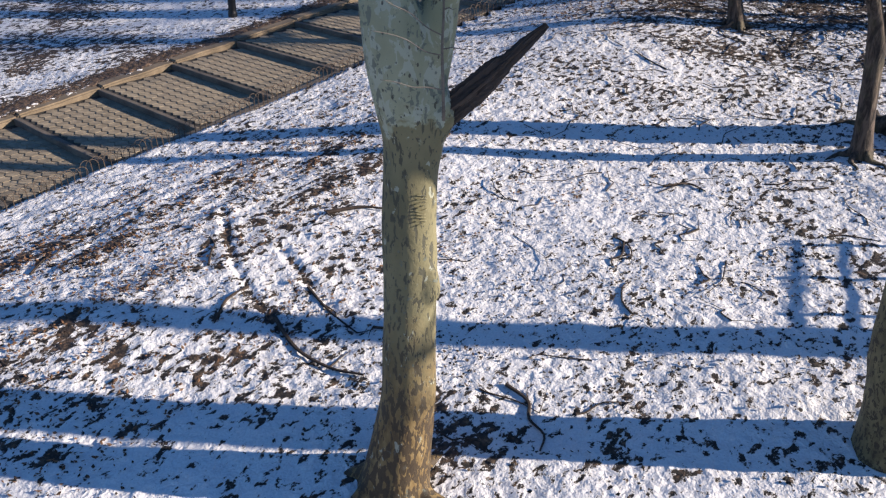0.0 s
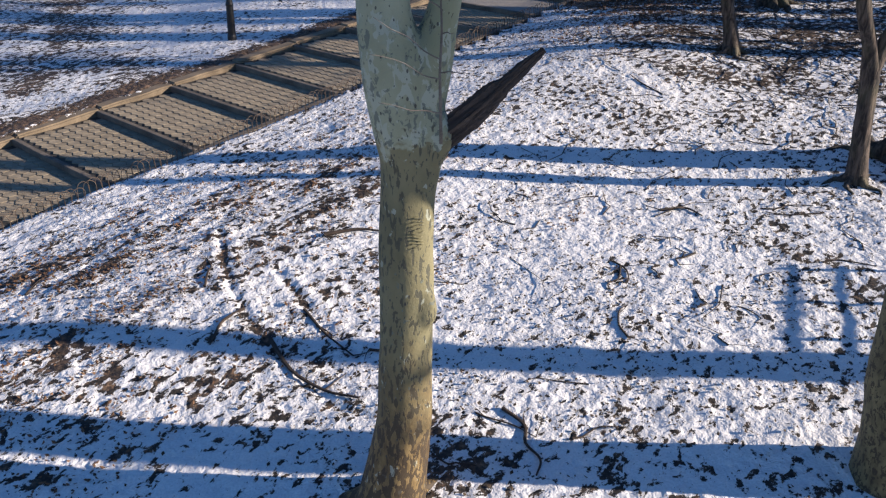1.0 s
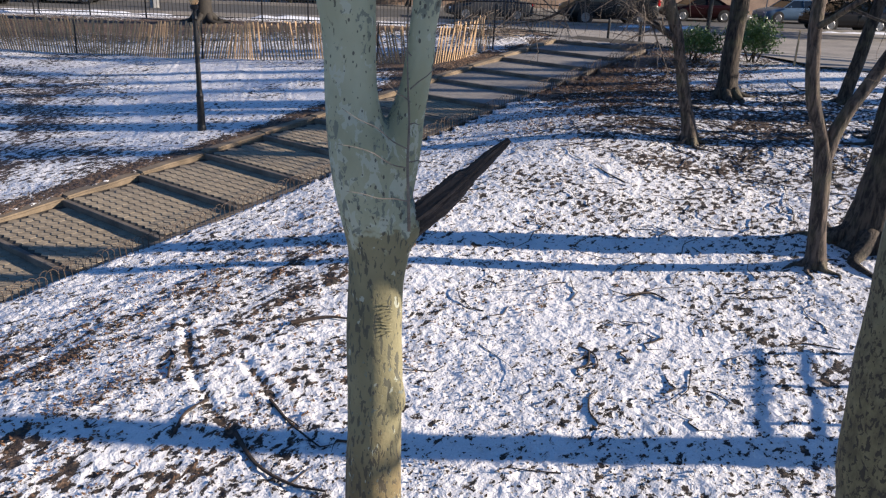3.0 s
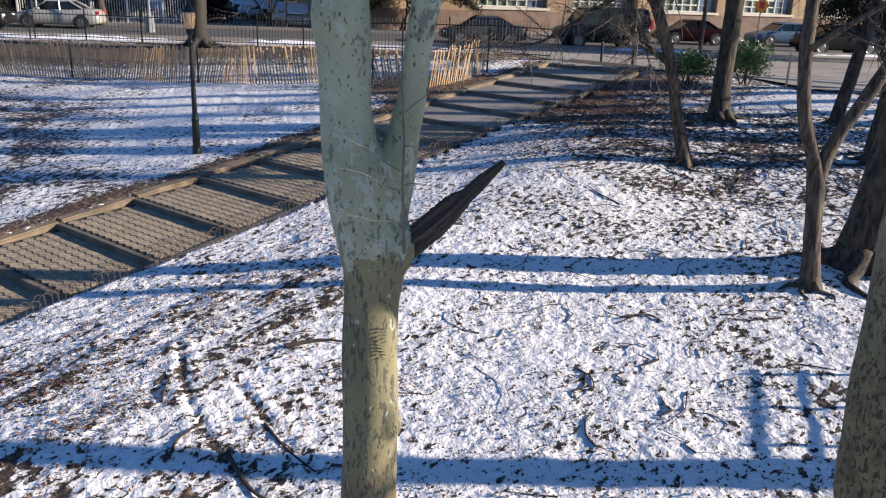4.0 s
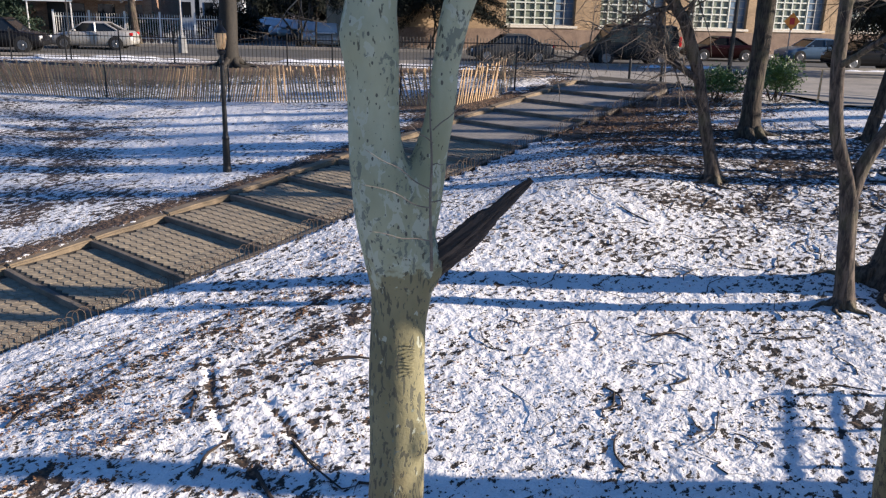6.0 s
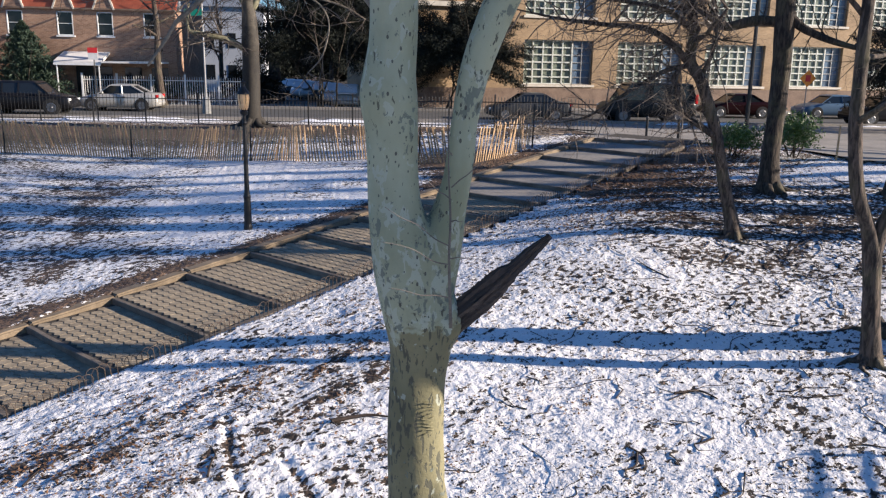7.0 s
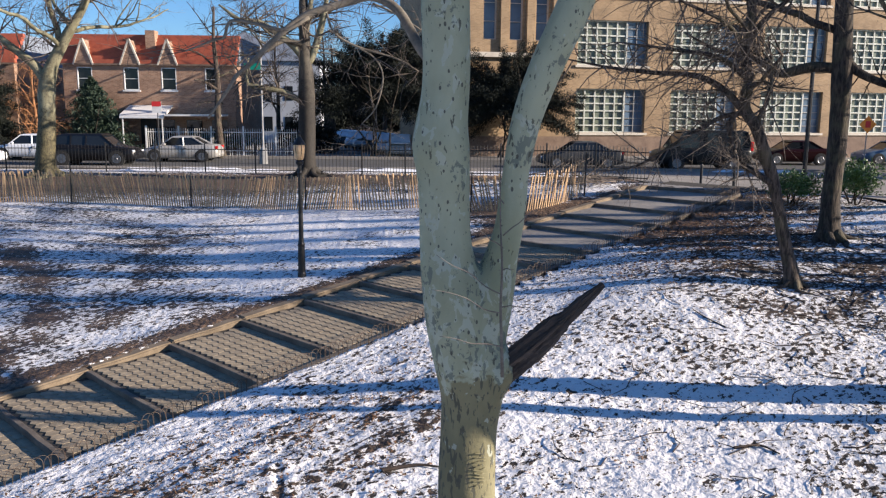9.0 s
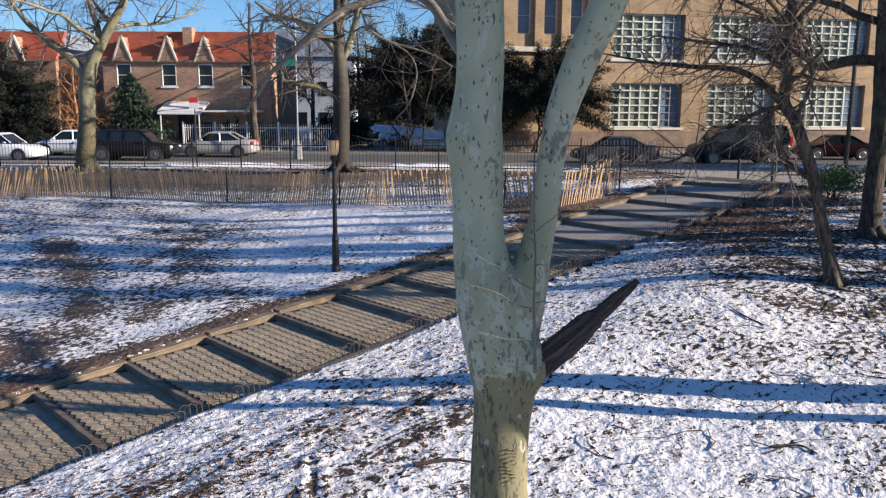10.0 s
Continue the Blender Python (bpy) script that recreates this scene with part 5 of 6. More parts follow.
def row_house(at, w, label, wins, gables, chimney=True, porch=True):
    h = thing("brick_house", label, "house", at)
    eave, deep = 5.6, 9.0
    holes = [(x - 0.47, x + 0.47, 3.95, 5.35) for x in wins]
    part("wall", wall_with_holes(0, w, -0.2, eave, 0, 0.3, holes), BRICK_RED, h)
    for x0 in (0.0, w - 0.3):
        part("side_wall", box_mesh(x0, x0 + 0.3, 0.304, deep, -0.2, eave), BRICK_RED, h)
    part("back_wall", box_mesh(0.304, w - 0.304, deep - 0.3, deep - 0.004, -0.2, eave), BRICK_RED, h)
    for x in wins:
        window(h, x, 3.95, 0.94, 1.4, 0.02, WHITE, GLASS_DARK, edge=0.05)
    # steep tiled front slope in courses
    roof = new("roof")
    roof.parent = h
    roof["label"] = "red tiled mansard roof"
    for k in range(8):
        y0, z0 = -0.12 + k * 0.20, eave + k * 0.235
        part("tile_course", box_mesh(-0.12, w + 0.12, y0, y0 + 0.34, z0 - 0.05 + 0.054 * (k > 0), z0 + 0.235), ROOF_RED, roof)
    part("roof_deck", box_mesh(0, w, 1.5, deep, eave, eave + 1.84), FAR_ROOF, h)
    for x in gables:
        g = new("gable")
        g.parent = h
        g.location = (x, -0.16, eave - 0.05)
        v = [(-0.55, 0, 0), (0.55, 0, 0), (0, 0, 1.5), (-0.55, 1.6, 0), (0.55, 1.6, 0), (0, 1.6, 1.5)]
        part("gable_wall", (v, [], [(0, 1, 2), (3, 5, 4), (0, 2, 5, 3), (1, 4, 5, 2), (0, 3, 4, 1)]), BRICK_RED, g)
        for sgn in (-1, 1):
            bm = bmesh.new()
            block(bm, -0.05, 0.05, -0.06, 0.12, 0, 1.72, Matrix.Translation((sgn * 0.62, 0, -0.06)) @ Matrix.Rotation(-sgn * math.atan2(0.62, 1.6), 4, "Y"))
            part("bargeboard", bm, STONE_TRIM, g, "pale gable board")
    if chimney:
        part("chimney", box_mesh(w * 0.47, w * 0.47 + 0.6, 0.6, 1.4, eave + 0.3, eave + 2.1), BRICK_RED, h)
    part("gutter", box_mesh(-0.1, w + 0.1, -0.2, -0.124, eave - 0.12, eave - 0.02), BASE_BROWN, h)
    if porch:
        part("porch_roof", box_mesh(6.8, w - 0.5, -2.1, -0.004, 2.35, 2.46), AWNING, h)
        bm = bmesh.new()
        v = [bm.verts.new(q) for q in ((4.05, -2.0, 2.42), (6.75, -2.0, 2.42), (6.75, -0.01, 3.0), (4.05, -0.01, 3.0), (4.05, -2.0, 2.25), (6.75, -2.0, 2.25), (6.75, -0.01, 2.85), (4.05, -0.01, 2.85))]
        for q in ((0, 1, 2, 3), (7, 6, 5, 4), (0, 4, 5, 1), (1, 5, 6, 2), (3, 2, 6, 7), (0, 3, 7, 4)):
            bm.faces.new([v[i] for i in q])
        part("awning", bm, AWNING, h, "white metal door awning")
        part("awning_trim", box_mesh(4.05, 6.75, -2.03, -2.004, 2.2, 2.3), WHITE, h)
        for x in (4.2, 6.6, w - 0.8):
            part("porch_post", box_mesh(x, x + 0.055, -2.0, -1.94, -0.2, 2.24), WHITE, h)
        part("door", box_mesh(4.7, 5.7, -0.06, -0.004, 0.1, 2.15), IRON, h, "dark front door")
        for x in (5.85, 7.6, 9.2):
            part("low_window", box_mesh(x, x + 1.0, -0.05, -0.004, 0.9, 2.1), GLASS_DARK, h)
        part("stoop", box_mesh(4.0, 6.6, -1.8, -0.004, -0.25, 0.1), CONCRETE, h)
    return h


HZ = ROAD_Z + 0.2
row_house((-21.9, 53.2, HZ), 10.75, "two-storey red brick house with three white gables", (1.35, 4.25, 6.6, 9.35), (1.35, 4.25, 6.6))
row_house((-38.0, 53.4, HZ), 13.0, "red brick house with steep gabled roof", (2.2, 6.0, 10.0), (2.2, 6.0, 10.5), porch=False)

# white picket fence of the yard
yard = thing("white_fence", "tall white metal picket fence round the front yard", "fence")
v, f = [], []
tube(v, f, [(0, 0, -0.1, 0.015), (0, 0, 1.55, 0.015), (0, 0, 1.62, 0.004)], 4)
white_me = bpy.data.meshes.new("picket")
white_me.from_pydata(v, [], f)
white_me.materials.append(WHITE)
for b in range(5):
    x0 = -16.4 + b * 2.0
    for k in range(14):
        ob = new("picket", white_me)
        ob.parent = yard
        ob.location = (x0 + k * 2.0 / 14, 51.6, HZ)
    for hh in (0.2, 1.35):
        part("rail", box_mesh(x0, x0 + 1.99, 51.63, 51.67, HZ + hh, HZ + hh + 0.05), WHITE, yard)
    part("post", box_mesh(x0 - 0.05, x0 + 0.05, 51.55, 51.65, HZ - 0.1, HZ + 1.75), WHITE, yard)

# ---- school ----
SCH_Z = ROAD_Z + 0.1
school = thing("school_building", "large tan brick school with big gridded windows", "building", (10.93, 53.8, SCH_Z), 11.0)
BAY, WIDTH, TALL, STOREY, SILL = 6.87, 5.0, 2.88, 4.4, 1.55
bays = [BAY * k for k in range(5)]
holes = [(u, u + WIDTH, SILL + STOREY * fl, SILL + STOREY * fl + TALL) for u in bays for fl in range(3)]
tall = [-5.95 + 1.75 * k for k in range(3)]
holes += [(u - 0.45, u + 0.45, 7.4, 12.0) for u in tall]
part("wall", wall_with_holes(-8.1, 34.0, -0.3, 15.5, 0, 0.5, holes), BRICK_TAN, school)
part("end_wall", box_mesh(-8.1, -7.6, 0.504, 20, -0.3, 15.5), BRICK_TAN, school)
part("end_wall", box_mesh(33.5, 34.0, 0.504, 20, -0.3, 15.5), BRICK_TAN, school)
part("back_wall", box_mesh(-7.596, 33.496, 19.5, 19.996, -0.3, 15.5), BRICK_TAN, school)
part("roof", box_mesh(-8.0, 33.9, 0.3, 20, 15.504, 15.8), FAR_ROOF, school)
part("base_course", box_mesh(-8.1, 34.0, -0.08, -0.004, -0.3, 1.3), BASE_BROWN, school)
for fl in range(3):
    zb = SILL + STOREY * fl
    for u in bays:
        window(school, u + 1.79, zb, 3.56, TALL, 0.22, SCHOOL_FRAME, GLASS_SCHOOL, 5, 6, 0.2, False, 0.085, 0.08)
        window(school, u + 4.285, zb, 1.41, TALL, 0.26, GALV, GLASS_BLUE, 2, 6, 0.16, False, 0.05, 0.05)
        part("sill", box_mesh(u - 0.15, u + WIDTH + 0.15, -0.12, -0.004, zb - 0.16, zb - 0.01), STONE_TRIM, school)
for u in tall:
    window(school, u, 7.4, 0.9, 4.6, 0.25, STONE_TRIM, GLASS_BLUE, 1, 4, 0.2, True)
    part("pilaster", box_mesh(u + 0.62, u + 1.13, -0.25, -0.004, 6.6, 13.0), BRICK_TAN, school)
part("ledge", box_mesh(-8.4, -1.4, -0.3, -0.004, 6.3, 6.6), STONE_TRIM, school)

# ---- far backdrop houses ----
for x, y, w, d, hgt, nm in ((-18.5, 88, 9, 10, 8.5, 0), (0.5, 105, 8, 10, 9.5, 1), (-26, 100, 12, 10, 10.0, 2), (-60, 96, 20, 10, 9, 3), (-4.6, 96, 12, 12, 9.6, 5)):
    b = thing("far_house", "distant house beyond the side street", "house", (x, y, far_z(y)), group="distant houses")
    part("wall", box_mesh(0, w, 0, d, -0.3, hgt), FAR_DARK if nm in (1, 5) else FAR_WALL, b)
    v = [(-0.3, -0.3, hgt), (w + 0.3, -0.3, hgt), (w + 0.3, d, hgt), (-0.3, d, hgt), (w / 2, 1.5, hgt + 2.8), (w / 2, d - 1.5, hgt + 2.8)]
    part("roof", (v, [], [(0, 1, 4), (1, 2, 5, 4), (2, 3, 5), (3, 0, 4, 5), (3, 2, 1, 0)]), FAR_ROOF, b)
    for k in range(int(w / 2.2)):
        for zz in (1.2, 4.4):
            part("window", box_mesh(0.8 + k * 2.2, 1.7 + k * 2.2, -0.04, -0.004, zz, zz + 1.5), GLASS_DARK, b)


# ---- cars ----
WHITE_SNOW = mottled("ploughed_snow", (0.62, 0.64, 0.68), (0.88, 0.89, 0.92), 3.0, 0.7, 0.5, fine=20.0, dist=0.02)
# pale glass colour stands in for the sky's glare on the windscreens
GLARE_GLASS = mottled("sky_glare_car_glass", (0.62, 0.66, 0.72), (0.86, 0.88, 0.92), 2.5, 0.5, 0.1)
CAR_SHAPES = {  # hood and deck line, then the cabin: base front, top front, top rear, base rear; belt height, sill height, wheel radius
    "sedan": (((0.0, 0.58), (0.03, 0.70), (0.12, 0.82), (0.27, 0.93), (0.45, 0.95), (0.70, 0.97), (0.85, 1.00), (0.96, 0.96), (1.0, 0.78)), (0.26, 0.41, 0.67, 0.86), 0.95, 0.20, 0.33),
    "suv": (((0.0, 0.66), (0.03, 0.86), (0.12, 0.98), (0.25, 1.05), (0.45, 1.06), (0.70, 1.09), (0.90, 1.12), (0.98, 1.06), (1.0, 0.85)), (0.22, 0.36, 0.83, 0.975), 1.06, 0.25, 0.37),
    "van": (((0.0, 0.75), (0.02, 0.95), (0.10, 1.10), (0.20, 1.18), (0.45, 1.20), (0.75, 1.20), (0.93, 1.20), (0.99, 1.18), (1.0, 1.05)), (0.15, 0.27, 0.93, 0.99), 1.18, 0.28, 0.37)}


def car(label, at, turn, L, W, H, body_mat, kind="sedan", group="", snowy=False):
    """A parked car, nose towards -x: lofted lower body, glazed cabin with roof and pillars, wheels in dark arches."""
    c = thing("van" if kind == "van" else "car", label, "van" if kind == "van" else "car", at, turn, group)
    deck, cabin, belt, sill, wr = CAR_SHAPES[kind]
    ts = [0.0, 0.012, 0.03, 0.07, 0.12, 0.2, 0.27, 0.36, 0.45, 0.55, 0.65, 0.75, 0.84, 0.9, 0.95, 0.98, 0.992, 1.0]
    v, f, n = [], [], 14
    for t in ts:
        top = float(np.interp(t, [p[0] for p in deck], [p[1] for p in deck]))
        nose = min(1.0, min(t, 1 - t) / 0.10)
        w = W / 2 * (0.74 + 0.26 * math.sqrt(max(0.0, 1 - (1 - nose) ** 2)))
        lo = sill + 0.10 * (1 - nose)
        half = [(0.86 * w, lo), (0.97 * w, lo + 0.07), (w, lo + 0.45 * (top - lo)), (0.985 * w, lo + 0.72 * (top - lo)), (0.95 * w, top - 0.045), (0.87 * w, top - 0.005), (0.45 * w, top + 0.022)]
        v += [(t * L - L / 2, y, z) for y, z in half] + [(t * L - L / 2, -y, z) for y, z in reversed(half)]
    for i in range(len(ts) - 1):
        for k in range(n):
            a, b = i * n + k, i * n + (k + 1) % n
            f.append((a, b, b + n, a + n))
    f += [tuple(range(n))[::-1], tuple((len(ts) - 1) * n + k for k in range(n))]
    smooth(part("body", (v, [], f), body_mat, c))
    x0, x1, x2, x3 = (t * L - L / 2 for t in cabin)
    wb, wt = 0.445 * W, (0.36 if kind != "van" else 0.40) * W
    zb, zt = belt - 0.04, H - 0.07
    ring = [(x0, wb * 0.94, zb), (x3, wb * 0.94, zb), (x2, wt, zt), (x1, wt, zt)]
    gv = ring + [(x, -y, z) for x, y, z in ring]
    part("cabin_glass", (gv, [], [(0, 1, 2, 3), (7, 6, 5, 4), (0, 3, 7, 4), (2, 1, 5, 6), (3, 2, 6, 7), (1, 0, 4, 5)]), GLARE_GLASS if snowy else GLASS_DARK, c, "car windows painted with pale sky glare" if snowy else "dark car windows")
    bm = bmesh.new()
    rv = [bm.verts.new(q) for q in [(x1 - 0.10, y, zt - 0.01) for y in (-wt - 0.02, wt + 0.02)] + [(x2 + 0.12, y, zt - 0.01) for y in (wt + 0.02, -wt - 0.02)]]
    rt = [bm.verts.new(q) for q in [(x1 + 0.12, y, H) for y in (-wt + 0.12, wt - 0.12)] + [(x2 - 0.1, y, H) for y in (wt - 0.12, -wt + 0.12)]]
    bm.faces.new(rt)
    bm.faces.new(rv[::-1])
    for k in range(4):
        bm.faces.new((rv[k], rv[(k + 1) % 4], rt[(k + 1) % 4], rt[k]))
    part("roof", flip_safe(bm), WHITE_SNOW if snowy else body_mat, c, "snow-covered roof" if snowy else "")
    mid = [0.5 * (x1 + x2) + 0.05] if kind == "sedan" else [x1 + 0.36 * (x2 - x1), x1 + 0.72 * (x2 - x1)]
    for sgn in (1, -1):
        for (xa, xb) in [(x0, x1), (x3, x2)] + [(x + 0.04, x) for x in mid]:
            pv, pf = [], []
            wide = 0.030 if xa in (x0,) else 0.045
            tube(pv, pf, [(xa, sgn * wb * 0.945, zb, wide), (xb, sgn * (wt + 0.005), zt, wide)], 5)
            part("pillar", (pv, [], pf), body_mat, c)
        part("door_seam", box_mesh(mid[0] - 0.006, mid[0] + 0.006, sgn * W / 2 - 0.012, sgn * W / 2 + 0.002, sill + 0.12, belt - 0.16), IRON, c)
        part("door_handle", box_mesh(mid[0] + 0.06, mid[0] + 0.24, sgn * W / 2 - 0.03, sgn * W / 2 + 0.012, belt - 0.17, belt - 0.14), RIM, c)
        part("mirror", box_mesh(x0 + 0.28, x0 + 0.40, sgn * (W / 2 - 0.01), sgn * (W / 2 + 0.15), belt + 0.0, belt + 0.12, 0.03), body_mat, c)
        part("headlight", box_mesh(-L / 2 + 0.04, -L / 2 + 0.24, sgn * W * 0.35 - 0.15, sgn * W * 0.35 + 0.15, deck[1][1] - 0.17, deck[1][1] - 0.03, 0.03), HEAD_CLEAR, c)
        th = 0.5 if kind == "van" else 0.16
        part("tail_light", box_mesh(L / 2 - 0.16, L / 2 - 0.01, sgn * W * 0.40 - 0.11, sgn * W * 0.40 + 0.11, deck[-1][1] - 0.02, deck[-1][1] - 0.02 + th, 0.02), TAIL_RED, c)
    for x in (-L * 0.305, L * 0.295):
        for sgn in (1, -1):
            arch = part("wheel_arch", lathe([(-0.2, wr * 1.16), (0.0, wr * 1.16)], 20), TYRE, c)
            arch.matrix_basis = Matrix.Translation((x, sgn * (W / 2 + 0.004), wr * 1.05)) @ Matrix.Rotation(-sgn * math.pi / 2, 4, "X")
            wh = new("wheel")
            wh.parent = c
            wh.matrix_basis = Matrix.Translation((x, sgn * (W / 2 - 0.09), wr)) @ Matrix.Rotation(-sgn * math.pi / 2, 4, "X")
            part("tyre", lathe([(-0.1, wr * 0.7), (-0.1, wr * 0.95), (-0.05, wr), (0.06, wr), (0.105, wr * 0.95), (0.105, wr * 0.68)], 20), TYRE, wh)
            part("rim", lathe([(0.106, wr * 0.66), (0.114, wr * 0.6), (0.100, wr * 0.5), (0.100, wr * 0.2), (0.118, wr * 0.15)], 14), RIM, wh)
    for sgn, x in ((-1, -L / 2), (1, L / 2)):
        part("bumper", box_mesh(x - 0.035, x + 0.035, -W * 0.36, W * 0.36, sill + 0.16, sill + 0.34, 0.03), body_mat, c)
    if snowy:
        part("hood_snow", box_mesh(x0 - 0.75, x0 - 0.08, -W * 0.36, W * 0.36, belt - 0.06, belt + 0.035, 0.03), WHITE_SNOW, c, "thin snow on the hood")
    return c


car("silver sedan parked before the white fence", (-13.2, 47.9, ROAD_Z), 0, 4.45, 1.8, 1.46, CAR_SILVER)
car("black sport utility car parked at the kerb", (-16.95, 44.6, ROAD_Z), 180, 4.75, 1.9, 1.66, CAR_BLACK, "suv")
car("white hatchback parked at the kerb", (-23.6, 43.4, ROAD_Z), 180, 4.5, 1.8, 1.5, CAR_WHITE)
car("white car parked across the street", (-22.0, 48.6, ROAD_Z), 0, 4.5, 1.8, 1.5, CAR_WHITE)
car("dark full-size passenger van at the school kerb", (15.75, 43.6, ROAD_Z), 0, 5.15, 2.0, 2.1, CAR_OLIVE, "van")
car("dark grey car parked before the school", (9.3, 44.2, ROAD_Z), 0, 4.6, 1.8, 1.45, CAR_GREY)
car("dark red car parked before the school", (23.0, 48.0, ROAD_Z), 0, 4.4, 1.75, 1.45, CAR_RED)
car("light blue car parked before the school", (29.4, 48.4, ROAD_Z), 0, 4.5, 1.8, 1.45, CAR_BLUE)
car("black pickup-like car parked by the kerb", (29.4, 42.9, ROAD_Z), 0, 4.9, 1.9, 1.6, CAR_BLACK, "suv")
for k in range(7):
    car("snow-topped parked car in the side street", (-6.6 + 1.0 * k, 81.0 - 4.5 * k, far_z(81.0 - 4.5 * k)), 86, 4.2, 1.75, 1.45, (CAR_SILVER, CAR_WHITE, CAR_GREY)[(k * 2) % 3], group="cars in the side street", snowy=True)
car("dark car turning in the side street", (-6.4, 60.5, far_z(60.5)), 84, 4.6, 1.8, 1.5, CAR_BLACK, "suv")


# ---- snow left along the kerb ----
for k, (x0, x1, y0, wide) in enumerate(((-15.0, -5.5, 41.25, 0.75), (-3.5, 3.0, 41.2, 0.7), (5.0, 8.5, 36.6, 0.6), (15.0, 21.0, 41.5, 0.5), (26.5, 34.0, 41.4, 0.5))):
    xs = np.arange(x0, x1, 0.25)
    v, f = [], []
    for i, x in enumerate(xs):
        taper = min(1, i / 4, (len(xs) - 1 - i) / 4)
        wob = 0.5 + lattice(np.array(x * 0.9), np.array(k * 3.3), 71)
        for j in range(5):
            t = j / 4
            y = y0 + (t - 0.5) * wide * wob * (0.3 + 0.7 * taper)
            base = max(ground_z(x, y), ROAD_Z if y > 42 else ROAD_Z - 0.05)
            v.append((x, y, base - 0.03 + 0.16 * taper * math.sin(t * math.pi) * (0.5 + float(lattice(np.array(x * 1.7), np.array(t * 3.0 + k), 73)))))
    for i in range(len(xs) - 1):
        for j in range(4):
            a = i * 5 + j
            f.append((a, a + 5, a + 6, a + 1))
    tagged(smooth(part("snow_bank", (v, [], f), WHITE_SNOW)), "low dirty bank of ploughed snow along the kerb", "snow", "snow banks")


# ---- signs and poles ----
def pole(name, label, category, at, h, r, mat):
    p = thing(name, label, category, (*at, 0))
    v, f = [], []
    tube(v, f, [(0, 0, -0.3, r), (0, 0, h * 0.5, r * 0.9), (0, 0, h, r * 0.75)], 8)
    part("post", (v, [], f), mat, p)
    return p


p = pole("street_light", "grey steel street light pole at the corner", "pole", (-8.2, 46.0), 8.0, 0.052, GALV)
p.location.z = ROAD_Z
part("base", lathe([(-0.1, 0.25), (0.7, 0.22), (0.9, 0.13)], 8), GALV, p)
part("street_sign", box_mesh(-0.9, 0.0, -0.13, -0.1, 5.15, 5.5), SIGN_GREEN, p, "green street sign")
p = pole("parking_sign", "red and white parking sign on a post", "sign", (-12.3, 40.6), 3.4, 0.03, IRON)
p.location.z = ground_z(-11.9, 40.6)
part("sign_plate", box_mesh(-0.25, 0.2, -0.06, -0.04, 2.85, 3.4), WHITE, p, "white plate with red top")
part("sign_band", box_mesh(-0.25, 0.2, -0.066, -0.062, 3.16, 3.4), SIGN_RED, p)
p = pole("school_sign", "orange diamond warning sign on a post", "sign", (22.3, 39.05), 2.75, 0.03, GALV)
p.location.z = ground_z(22.3, 39.05)
bm = bmesh.new()
block(bm, -0.3, 0.3, -0.06, -0.04, -0.3, 0.3, Matrix.Translation((0, 0, 2.55)) @ Matrix.Rotation(math.pi / 4, 4, "Y"))
part("sign_plate", bm, SIGN_ORANGE, p, "orange diamond plate")
part("sign_figure", box_mesh(-0.13, 0.13, -0.068, -0.064, 2.4, 2.72, 0.0), SIGN_RED, p)
p = pole("dark_pole", "tall dark pole before the school", "pole", (18.6, 37.5), 9.0, 0.10, IRON)
p.location.z = ground_z(18.6, 37.5)
for x, y, h in ((14.1, 22.6, 1.0), (16.6, 21.5, 1.1)):
    p = pole("wooden_stake", "pale leaning stake at the paved edge", "stake", (x, y), h, 0.035, SLAT)
    p.location.z = ground_z(x, y)


